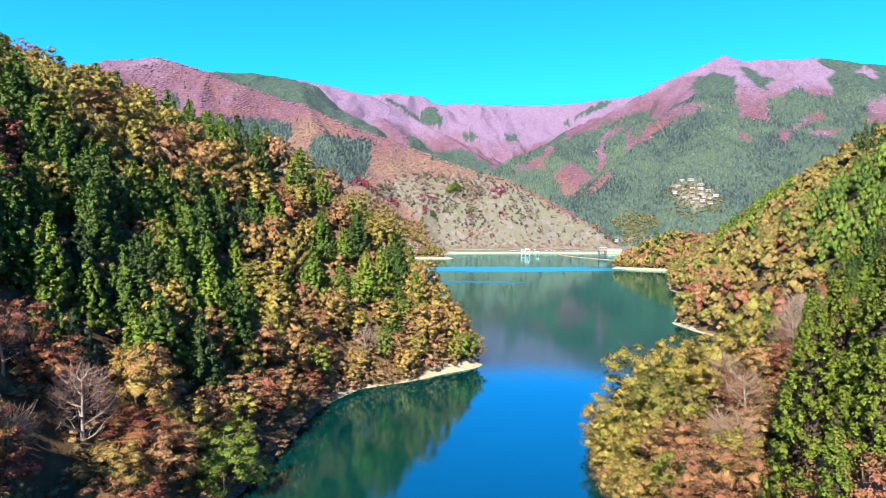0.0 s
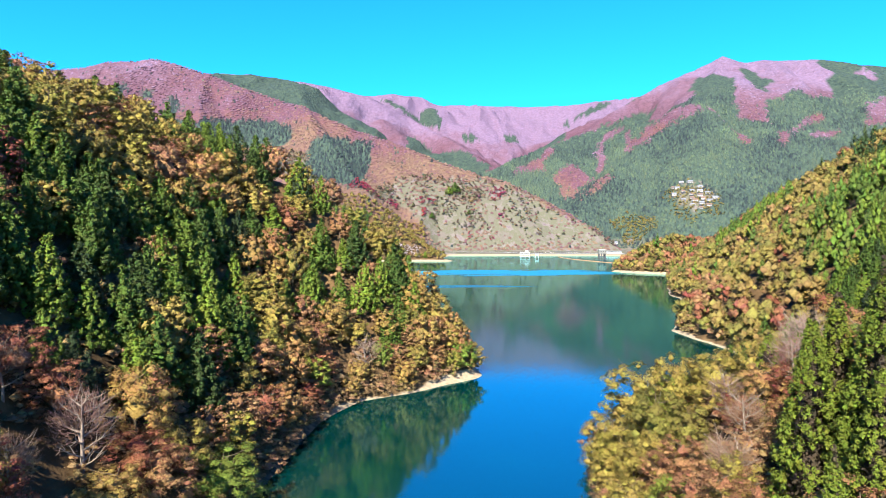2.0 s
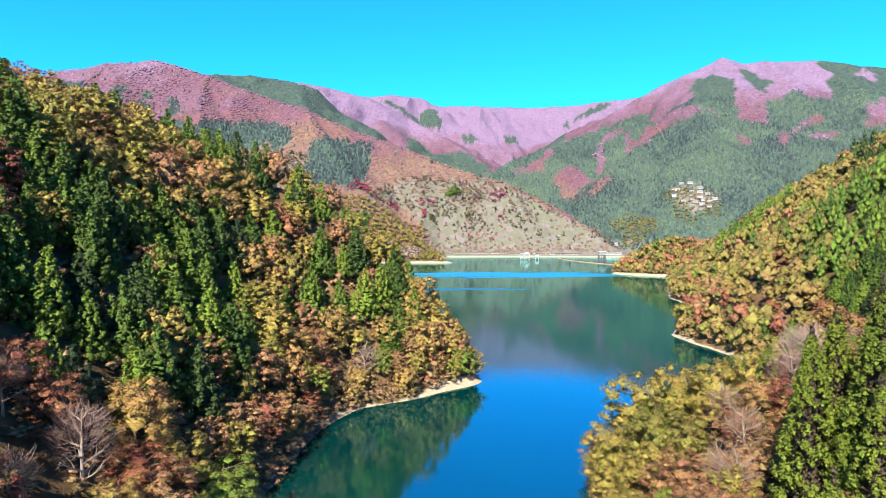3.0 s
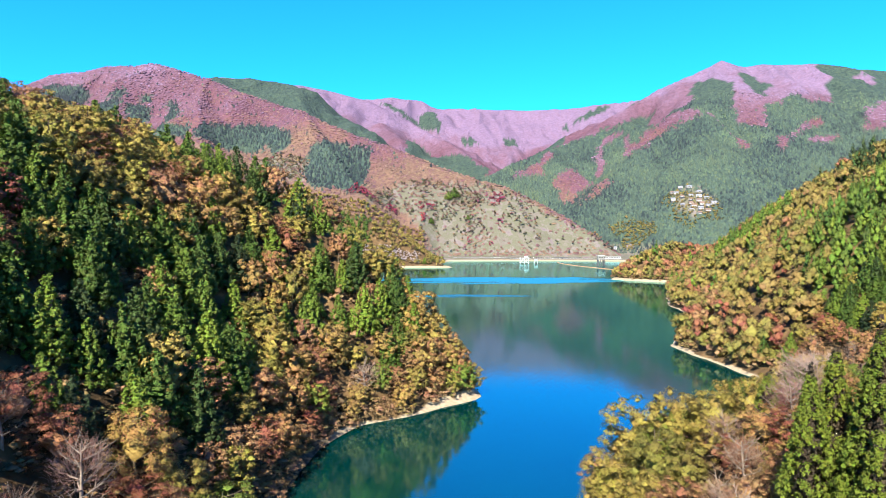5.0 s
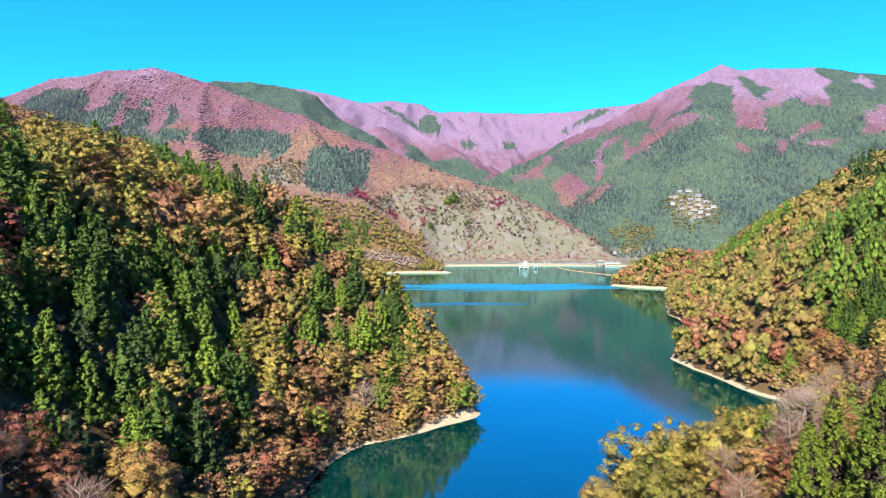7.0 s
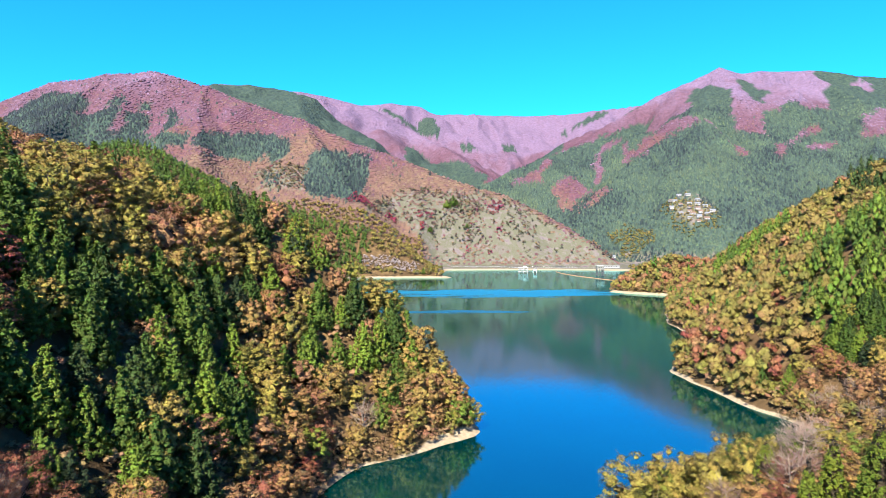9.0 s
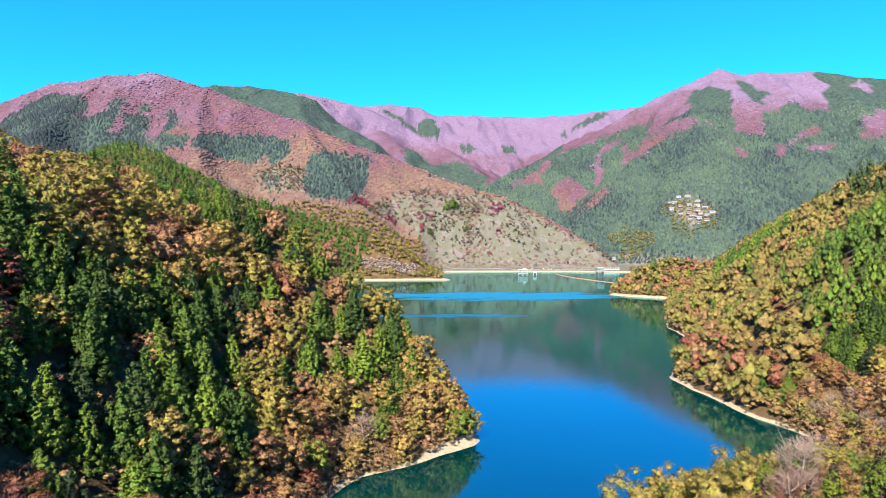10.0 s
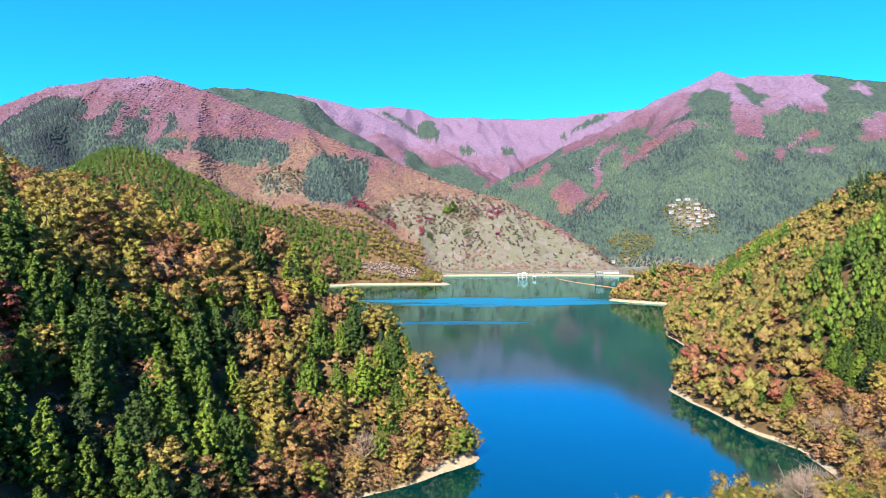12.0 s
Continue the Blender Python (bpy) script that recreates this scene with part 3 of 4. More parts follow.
def canopy(name, x, y, z, radius, tall, tint, mat, r, label):
    """A closed far canopy in one mesh: overlapping, jittered six-sided crowns."""
    n = len(x)
    a = np.arange(6) * math.pi / 3 + r.uniform(0, 6.28, (n, 1))
    w = radius[:, None] * r.uniform(0.75, 1.25, (n, 6))
    ring = np.stack([x[:, None] + np.cos(a) * w, y[:, None] + np.sin(a) * w, z[:, None] + np.sin(a) * w * 0.5 - 0.15 * tall[:, None]], -1)
    top = np.stack([x + r.uniform(-0.3, 0.3, n) * radius, y + r.uniform(-0.3, 0.3, n) * radius, z + tall], -1)[:, None, :]
    P = np.concatenate([ring, top], 1)
    k = np.arange(6)
    F = (np.arange(n) * 7)[:, None, None] + np.stack([k, (k + 1) % 6, np.full(6, 6)], -1)[None]
    me = mesh_from(name, P.reshape(-1, 3), F.reshape(-1, 3), [mat], {"tint": np.repeat(tint, 7)}, True)
    return tagged(new(name, me), label, "woodland", kind="stuff")


# clumps of crimson maples on the open slope (x, y, reach)
RED_CLUMPS = ((-196, 1438, 20), (-176, 1443, 18), (-118, 1454, 15), (-44, 1440, 12), (-25, 1484, 9), (-52, 1478, 12), (129, 1528, 20), (142, 1535, 15), (136, 1463, 8), (62, 1408, 9), (115, 1407, 8))


def far_woods():
    # mountains, finer on the nearer slopes
    for y0, y1, step in ((1340, 2300, 6.9),):
        x, y, r = scatter(-2200, 2400, y0, y1, step, 11)
        z, who = height(x, y, True)
        keep = (z > 10) & (np.abs(x) < 0.8 * y + 120) & (to_shore(x, y) > 20)
        x, y, z, who = x[keep], y[keep], z[keep], who[keep]
        front = (height(x, y + 12) - z > -9) & (r.uniform(size=len(x)) < (2320 - y) / 250)
        x, y, z, who = x[front], y[front], z[front], who[front]
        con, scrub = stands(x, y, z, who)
        rad = r.uniform(0.5, 0.8, len(x)) * step
        con = con | (r.uniform(size=len(x)) < 0.025) & (y < 2150)
        hamlet_gap = np.hypot((x - 645) / 54, (y - 1580) / 50) + 0.9 * fbm(x, y, 28, 3, 97) < 0.95
        hamlet_gap |= np.hypot((x - 482) / 46, (y - 1560) / 50) + 1.1 * fbm(x, y, 30, 3, 99) < 0.9
        a = con & ~scrub & ~hamlet_gap
        # tint runs lower on the left mountain, lowest past x -800
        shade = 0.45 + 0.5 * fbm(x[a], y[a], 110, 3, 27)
        canopy("conifer_wood", x[a], y[a], z[a], rad[a] * 0.78, rad[a] * r.uniform(0.8, 1.8, a.sum()), np.clip(shade - 0.3 * ((x[a] < -650) | (who[a] == 3)) - 0.15 * (x[a] < -800) + r.normal(0, 0.18, a.sum()), 0, 1), M_HAZY_GREEN, r, "dense green conifer plantation on distant mountain slopes")
        margin = scrub & (r.uniform(size=len(x)) < np.clip((z - 95) / 130, 0, 0.6) + np.clip((150 - z) / 400, 0, 0.12) + 0.5 * fbm(x, y, 60, 2, 37))
        a = (~con & ~scrub | margin) & ~hamlet_gap
        tint = np.clip(hazy_bare_tone(x[a], y[a], z[a]) + r.normal(0, 0.17, a.sum()), 0, 1)
        canopy("bare_wood", x[a], y[a], z[a], rad[a] * 0.92, rad[a] * r.uniform(0.3, 0.6, a.sum()), tint, M_HAZY_PINK_T, r, "leafless orange and mauve broadleaf woodland on mountain tops, tinted with haze")
    # scattered shrubs on the open slope behind the dam
    x, y, r = scatter(-520, 460, 1330, 1700, 5.6, 13)
    z, who = height(x, y, True)
    con, scrub = stands(x, y, z, who)
    red = np.zeros(len(x), bool)
    for cx, cy, reach in RED_CLUMPS:
        red |= (np.hypot(x - cx, y - cy) < reach) & (r.uniform(size=len(x)) < 0.75)
    keep = (z > 8) & (red | scrub & (to_shore(x, y) > 35) & (r.uniform(size=len(x)) < np.clip(0.22 + 1.1 * fbm(x, y, 55, 3, 15) + (z - 100) / 170, 0.06, 0.9)))
    x, y, z = x[keep], y[keep], z[keep]
    rad = 2.3 + 5.6 * r.uniform(0, 1, len(x)) ** 1.7
    hue = r.uniform(0, 0.93, len(x))
    for cx, cy, reach in RED_CLUMPS:
        near = np.hypot(x - cx, y - cy) < reach
        hue[near], rad[near] = r.uniform(0.9, 1, near.sum()), r.uniform(4.0, 6.8, near.sum())
    wood_stand("shrub_slope", x, y, z, rad, rad * 1.6, hue, M_SHRUB_T, r, 22, 1.1, False, "scattered grey, olive and crimson shrubs on a dry grassy slope", 0.35, 3)
    x, y, r = scatter(420, 720, 1490, 1660, 5.5, 17)
    village = np.hypot((x - 645) / 62, (y - 1580) / 58) + 0.9 * fbm(x, y, 28, 3, 97) < 1
    grove = np.hypot((x - 482) / 48, (y - 1560) / 54) + 1.1 * fbm(x, y, 30, 3, 99) < 1
    keep = grove & (r.uniform(size=len(x)) < 0.8) | village & (r.uniform(size=len(x)) < np.clip((y - 1550) / 90, 0.5, 0.95))
    x, y = x[keep], y[keep]
    rad = r.uniform(2.4, 4.4, len(x))
    wood_stand("hamlet_trees", x, y, height(x, y), rad, rad * 1.8, r.uniform(0.0, 0.75, len(x)), M_OCHRE_T, r, 26, 1.2, False, "orange garden trees among hillside houses")
    x, y, r = scatter(-138, -38, 1094, 1124, 5, 18)
    rad = r.uniform(2.5, 4.0, len(x))
    wood_stand("pale_bare_trees", x, y, height(x, y), rad, rad * 1.7, r.uniform(0, 1, len(x)), M_PALE_T, r, 60, 0.5, False, "pale grey leafless trees on a low spit", 0.8, 6)
    # the low hill on the far shore
    x, y, r = scatter(-720, 450, 950, 1400, 8.8, 12)
    z, who = height(x, y, True)
    keep = (height(x, y + 14) - z > -4) & (to_shore(x, y) > 8) & (z > 2) & (who != 1) & ~((x > -142) & (x < -34) & (y > 1092) & (y < 1126)) & ((y < 1310) | (x < -40))
    x, y, z, who = x[keep], y[keep], z[keep], who[keep]
    a, _ = stands(x, y, z, who)
    rad = r.uniform(4.0, 6.0, len(x))
    wood_stand("conifer_wood", x[a], y[a], z[a], rad[a] * 0.95, rad[a] * 2.5, np.clip(0.42 + 0.3 * fbm(x[a], y[a], 60, 2, 57) + r.normal(0, 0.1, a.sum()), 0, 1), M_GREEN_T, r, 42, 1.1, True, "green conifer plantation on a low lakeside hill", 0.6, 7)
    a = ~a & ((to_shore(x, y) < 26) | (z > 12) | (x < -160))
    wood_stand("autumn_wood", x[a], y[a], z[a], rad[a], rad[a] * 1.8, r.uniform(0, 1, a.sum()), M_OCHRE_T, r, 34, 1.5, False, "ochre autumn woodland on a low lakeside hill", 0.7, 8)
    # the hill along the lake
    x, y, r = scatter(100, 430, 190, 900, 7.2, 14)
    z, who = height(x, y, True)
    d = to_shore(x, y)
    keep = (d > 2.2) & (z > 0.4) & ~near_part(x, y)
    x, y, z, d = x[keep], y[keep], z[keep], d[keep]
    kind = right_kind(x, y, z, d, r)
    for k, mat, cone, label in (("cedar", M_GREEN_T, True, "green cedars mixed into the lakeside autumn wood"), ("ochre", M_OCHRE_T, False, "yellow and ochre broadleaf wood on a lakeside slope"),
                                ("rust", M_RUST_T, False, "russet broadleaf trees on a lakeside slope")):
        a = kind == k
        rad = r.uniform(3.6, 5.8, a.sum())
        for lo, hi, cnt, sz in ((0, 400, 300, 0.36), (400, 560, 168, 0.48), (560, 950, 84, 0.72)):
            t_ = (y[a] >= lo) & (y[a] < hi)
            rr = rad[t_]
            wood_stand(k + "_wood", x[a][t_], y[a][t_], z[a][t_], rr * (0.9 if cone else 1.08), rr * (3.4 if cone else 2.6), np.where(cone & (z[a][t_] > 82), r.uniform(0, 0.15, t_.sum()), r.uniform(0.25 if cone else 0, 0.95, t_.sum())), mat, r, cnt, sz, cone, label, 0.7, 10 if cone else 14)
    # a first row of low trees above the sand
    x, y, r = scatter(100, 300, 200, 880, 4.8, 19)
    d = to_shore(x, y)
    keep = (d > 2.6) & (d < 11)
    x, y = x[keep], y[keep]
    rad = r.uniform(2.6, 4.2, len(x))
    wood_stand("shore_trees", x, y, height(x, y) - 0.3, rad, rad * r.uniform(1.6, 2.2, len(x)), r.uniform(0, 1, len(x)), M_OCHRE_T, r, 150, 0.32, False, "low golden and ochre trees leaning over the sandy shore", 0.8, 10)
    x, y, r = scatter(100, 300, 150, 880, 3.2, 16)
    d = to_shore(x, y)
    keep = (d > 1.3) & (d < 11)
    x, y = x[keep], y[keep]
    rad = r.uniform(2.0, 3.6, len(x))
    wood_stand("shore_brush", x, y, height(x, y) + 0.4, rad, rad * 1.5, r.uniform(0, 1, len(x)), M_BRUSH_T, r, 40, 0.42, False, "tangled brown and olive brush along the waterline", 0.45, 4)


def thickets():
    """Leafless and rust-brown undergrowth that closes the floor of both near banks."""
    for x0, x1, y0, y1, step, seed in ((-84, -32, 46, 150, 2.7, 61), (-90, 12, 150, 236, 4.0, 63), (28, 92, 44, 150, 2.7, 62)):
        x, y, r = scatter(x0, x1, y0, y1, step, seed)
        d = to_shore(x, y)
        keep = (d > 1.5) & (d < 44) & (r.uniform(size=len(x)) < 0.85)
        x, y = x[keep], y[keep]
        rad = r.uniform(0.45, 0.95, len(x)) * step
        wood_stand("thicket", x, y, height(x, y) - 0.1, rad, rad * r.uniform(1.0, 1.9, len(x)), r.uniform(0, 1, len(x)), M_BRUSH_T, r, 72 if step < 3 else 48, 0.065 * step, False, "tangled brown and russet undergrowth between the trees", 0.9, 6)


def near_part(x, y):
    """The stretch of the right bank whose trees stand singly."""
    return y < 262


def right_kind(x, y, z, d, r):
    u = r.uniform(size=len(x))
    j = 10 * fbm(x, y, 30, 2, 19)
    planted = (np.hypot((x - 275) / 26, (y - 548) / 42) < 1) | within(x + j, y + j, [[(160, 240), (168, 290), (200, 330), (235, 352), (270, 350), (300, 300), (240, 220)]])
    p_cedar = np.clip(0.04 + 0.88 * planted + 0.16 * (z > 95), 0, 0.92)
    p_rust = np.clip(0.04 + 0.2 * (d < 24) + 0.3 * ((y > 620) & (d > 12)), 0, 0.6)
    pale = (x > 128) & (x < 158) & (y > 193) & (y < 250)
    p_cedar, p_rust = np.where(pale, 0.02, p_cedar), np.where(pale, 0.6, p_rust)
    return np.where(u < p_cedar, "cedar", np.where(u < p_cedar + p_rust * (1 - p_cedar), "rust", "ochre"))


far_woods()
thickets()


# ---- single trees ----
def part(name, me, parent, label=""):
    ob = new(name, me)
    ob.parent = parent
    if label:
        ob["label"] = label
    return ob


def tubes(lines, sides=4):
    """Tapered limbs along polylines [(point, radius), ...], joined into one mesh's corners and faces."""
    V, F = [], []
    for line in lines:
        base = len(V)
        for i, (p, rad) in enumerate(line):
            p = Vector(p)
            q = Vector(line[i + 1][0]) if i + 1 < len(line) else p + (p - Vector(line[i - 1][0]))
            axis = (q - p).normalized()
            u = axis.orthogonal().normalized()
            v = axis.cross(u)
            for k in range(sides):
                a = 2 * math.pi * k / sides
                V.append(p + (u * math.cos(a) + v * math.sin(a)) * rad)
        for i in range(len(line) - 1):
            for k in range(sides):
                k2 = (k + 1) % sides
                F.append((base + i * sides + k, base + i * sides + k2, base + (i + 1) * sides + k2, base + (i + 1) * sides + k))
    return np.array(V), np.array(F)


def limbs(r, tall, spread, count, start=0.35):
    lean = r.normal(0, 0.03 * tall, 2)
    axis = [((0, 0, -1.0), 0.022 * tall), ((0, 0, 0.25 * tall), 0.016 * tall), ((lean[0], lean[1], 0.6 * tall), 0.010 * tall), ((lean[0] * 1.6, lean[1] * 1.6, 0.9 * tall), 0.003 * tall)]
    lines = [axis]
    for k in range(count):
        a = 2.4 * k + r.uniform(-0.5, 0.5)
        h = tall * (start + (0.85 - start) * (k + r.uniform()) / count)
        out = spread * r.uniform(0.6, 0.95) * (1.1 - 0.4 * h / tall)
        foot = Vector((lean[0] * h / tall, lean[1] * h / tall, h))
        tip = foot + Vector((math.cos(a) * out, math.sin(a) * out, out * r.uniform(0.35, 0.8)))
        mid = foot.lerp(tip, 0.5) + Vector((0, 0, -0.06 * out))
        lines.append([(foot, 0.008 * tall), (mid, 0.005 * tall), (tip, 0.0015 * tall)])
    return lines


def broadleaf_crown(r, tall, spread, count, per, size, low=0.26, flat=0.72, heart=0.84, ragged=0.5):
    """Rounded pads of leaves, uneven, spiralling up round a shaded heart."""
    k = np.arange(count)
    t = (k + 0.5) / count
    a = 2.4 * k + r.uniform(-0.5, 0.5, count)
    up = low + (0.90 - low) * t + r.uniform(-0.04, 0.04, count)
    wide = spread * np.sqrt(np.clip(1 - ((up - 0.46) / 0.55) ** 2, 0.03, 1)) * r.uniform(0.4, 1.0, count) ** 0.7
    C = np.stack([np.cos(a) * wide, np.sin(a) * wide, tall * up], -1)
    rad = spread * r.uniform(0.15, 0.29, count) * (1.1 - 0.25 * t)
    R = np.stack([rad, rad, rad * flat], -1)
    C = np.concatenate([C, np.array([(0, 0, 0.5 * tall), (0, 0, 0.7 * tall)])])
    R = np.concatenate([R, np.array([(0.5 * spread, 0.5 * spread, 0.24 * tall), (0.34 * spread, 0.34 * spread, 0.16 * tall)])])
    return lobes_of_leaves(C, R, per, size, r, np.concatenate([np.full(count, heart), [0.9, 0.9] if per < 60 else [0.82, 0.82]]), False, ragged, middle=np.array((0, 0, 0.4 * tall)))


def cedar_crown(r, tall, spread, tiers, per, size, ring=9, taper=0.8):
    """A pointed crown of drooping, rounded sprays, tier above tier, round a dark heart."""
    C, R = [], []
    for k in range(tiers):
        t = (k + 0.5) / tiers
        wide = spread * (1 - t) ** taper * r.uniform(0.85, 1.1) + 0.1
        around = max(3, int(ring * (1 - t) ** 0.7))
        turn = r.uniform(0, 6.28)
        for j in range(around):
            a = turn + 6.283 * (j + r.uniform(-0.3, 0.3)) / around
            w = wide * r.uniform(0.62, 0.98)
            C.append((math.cos(a) * w, math.sin(a) * w, tall * (0.10 + 0.88 * t) - 0.22 * w + r.uniform(-0.4, 0.4)))
            cr = (0.3 + 0.5 * tall / tiers) * (1.0 - 0.45 * t) * r.uniform(0.7, 1.2)
            R.append((cr, cr, cr * 1.35))
        C.append((0, 0, tall * (0.10 + 0.86 * t)))
        R.append((0.6 * wide, 0.6 * wide, 0.9 * tall / tiers))
    return lobes_of_leaves(np.array(C), np.array(R), per, size, r, 0.74, False, 0.6, middle=np.array((0, 0, 0.3 * tall)))


def twig_crown(r, tall, spread, count):
    """A haze of bare twigs."""
    D = domes(r, count)
    P = D * r.uniform(0.45, 1.0, (count, 1)) * np.array((spread, spread, 0.42 * tall)) + np.array((0, 0, 0.58 * tall))
    out = D + np.array((0, 0, 0.6)) + r.normal(0, 0.4, (count, 3))
    out /= np.linalg.norm(out, axis=1, keepdims=True)
    side = np.cross(out, r.normal(size=(count, 3)))
    side /= np.linalg.norm(side, axis=1, keepdims=True)
    ln, w = r.uniform(0.35, 0.95, (count, 1)), 0.024
    Q = np.stack([P - out * ln - side * w, P - out * ln + side * w, P + out * ln], 1).reshape(-1, 3)
    return Q, (np.arange(count) * 3)[:, None] + np.arange(3)[None]


TREES = {}


def tree_model(kind, grade, seed):
    """(trunk mesh, crown mesh) of one tree of unit build; grade 0 stands close, 1 farther off."""
    r = np.random.default_rng(seed)
    fine = grade == 0
    if kind == "cedar":
        V, F, N = cedar_crown(r, 16.5, r.uniform(5.0, 6.2), 14, 40 if fine else 22, 0.19 if fine else 0.30, 12, r.uniform(0.6, 0.85))
        crown = mesh_from("crown", V, F, [M_CEDAR], None, True, N)
        lines = [[((0, 0, -1.5), 0.36), ((0, 0, 6), 0.22), ((0, 0, 16), 0.04)]]
    elif kind == "bare":
        V, F = twig_crown(r, 11, 4.2, 1300 if fine else 600)
        crown = mesh_from("crown", V, F, [M_TWIG])
        lines = [[(p, w * 1.5) for p, w in line] for line in limbs(r, 11, 4.0, 14, 0.12)]
        for main in lines[1:]:
            foot, tip = Vector(main[0][0]), Vector(main[-1][0])
            for k in range(4):
                a = foot.lerp(tip, 0.3 + 0.17 * k)
                way = (tip - foot).normalized() + Vector(r.normal(0, 0.55, 3)) + Vector((0, 0, 0.35))
                lines.append([(a, 0.055), (a + way * 0.8 + Vector(r.normal(0, 0.15, 3)), 0.035), (a + way * r.uniform(1.2, 1.9) + Vector(r.normal(0, 0.3, 3)), 0.008)])
    elif kind == "bush":
        V, F, N = broadleaf_crown(r, 3.4, 2.6, 12, 38 if fine else 24, 0.14 if fine else 0.21, 0.1, 0.8, 0.5, 0.9)
        crown = mesh_from("crown", V, F, [M_BRUSH], None, True, N)
        lines = limbs(r, 3.2, 2.0, 5, 0.1)
    else:
        tall, spread = 12, r.uniform(4.2, 5.2)
        thin = kind == "rust"
        V, F, N = broadleaf_crown(r, tall, spread, 56, (120 if thin else 120) if fine else (36 if thin else 32), (0.12 if thin else 0.135) if fine else (0.21 if thin else 0.245), 0.2, 0.6 if thin else r.uniform(0.65, 0.9), 0.5 if thin else 0.6 if fine else 0.78, 0.9 if thin else 0.7)
        crown = mesh_from("crown", V, F, [{"ochre": M_OCHRE, "gold": M_GOLD, "rust": M_RUST, "lime": M_LIME}[kind]], None, True, N)
        lines = limbs(r, tall, spread, 9)
    V, F = tubes(lines)
    trunk = mesh_from("trunk", V, F, [M_PALEBARK if kind == "bare" else M_BARK], smooth=True)
    return trunk, crown


LABELS = {"cedar": ("tall pointed green cedar on the wooded bank", "cedar tree", "cedars on the banks"),
          "ochre": ("broadleaf tree in orange and ochre autumn leaf", "broadleaf tree", "autumn broadleaf trees"),
          "gold": ("broadleaf tree in olive-yellow and golden autumn leaf", "broadleaf tree", "golden trees"),
          "rust": ("broadleaf tree with thin russet brown autumn leaves", "broadleaf tree", "russet trees"),
          "lime": ("broadleaf tree with bright yellow-green leaves near the water", "broadleaf tree", "yellow-green trees"),
          "bush": ("low tangled brown and olive bush above the waterline", "bush", "shore bushes"),
          "bare": ("leafless grey broadleaf tree with spreading twigs", "bare tree", "bare trees")}
NAMES = {"cedar": "cedar_tree", "ochre": "orange_tree", "gold": "golden_tree", "rust": "russet_tree", "lime": "lime_green_tree", "bare": "bare_tree", "bush": "shore_bush"}


def plant(kind, x, y, z, scale, grade, turn, thick=1.0, lean=(0, 0)):
    """One tree standing at (x, y, z)."""
    variant = int(abs(x * 7.3 + y * 3.1)) % 4
    key = (kind, grade, variant)
    m = Matrix.LocRotScale((x, y, z), Euler((lean[0], lean[1], turn)), (scale * thick, scale * thick, scale))
    if key not in TREES:
        trunk, crown = tree_model(kind, grade, 100 + variant * 10 + grade + len(kind) * 50)
        tree = new(NAMES[kind])
        part("trunk", trunk, tree)
        part("crown", crown, tree)
        label, category, group = LABELS[kind]
        tagged(tree, label, category, group)
        TREES[key] = tree
        tree.matrix_basis = m
        return tree
    model = TREES[key]
    copy = copy_thing(model, Matrix())
    copy.matrix_basis = m
    return copy


CEDAR_STAND = [[(-104, 128), (-93, 152), (-84, 172), (-74, 188), (-62, 188), (-53, 166), (-48, 134), (-55, 112), (-66, 94), (-104, 92)]]
CEDAR_MIX = [[(-72, 194), (-62, 216), (-42, 232), (-8, 240), (-4, 228), (-18, 208), (-46, 190)], [(-110, 190), (-80, 226), (-20, 244), (-20, 252), (-110, 250)]]


def left_kind(x, y, z, d, u, v):
    at_ = np.array([x]), np.array([y])
    if within(*at_, CEDAR_STAND)[0] and v > -0.55:
        return "cedar" if u < 0.9 else "gold" if u < 0.95 else "rust"
    if y < 122 and z < 34:
        return "bare" if u < 0.22 else "rust" if u < 0.70 else "ochre" if u < 0.86 else "gold" if u < 0.96 else "lime"
    if within(*at_, CEDAR_MIX)[0]:
        return "cedar" if u < 0.66 else "ochre" if u < 0.82 else "gold"
    if d < 16:
        return "ochre" if u < 0.38 else "gold" if u < 0.62 else "rust" if u < 0.84 else "lime" if u < 0.91 else "bare"
    return "cedar" if u < 0.12 + 0.16 * (v > 0.3) else "rust" if u < 0.24 else "ochre" if u < 0.48 else "gold"


def left_bank():
    x, y, r = scatter(-190, 20, 40, 262, 7.3, 31)
    z, d = height(x, y), to_shore(x, y)
    v = fbm(x, y, 35, 2, 33)
    for k in range(len(x)):
        sandy = math.hypot(x[k] - 4, y[k] - 218) < 20
        if d[k] < (4.5 if sandy else 2.2) or x[k] > 15 or x[k] < -0.72 * y[k] - 13 or y[k] > 254 - 0.12 * abs(x[k] + 60):
            continue
        kind = left_kind(x[k], y[k], z[k], d[k], r.uniform(), v[k])
        dist = math.hypot(x[k], y[k])
        small = 0.62 + 0.5 * min(1, d[k] / 14)
        scale = r.uniform(0.78, 1.25) * (0.95 if kind == "cedar" else small)
        if kind == "cedar" and r.uniform() < 0.08:
            continue
        plant(kind, x[k], y[k], z[k] - 0.3, scale, 0 if dist < 122 else 1, r.uniform(0, 6.28), r.uniform(0.95, 1.2), tuple(r.normal(0, 0.04, 2)))


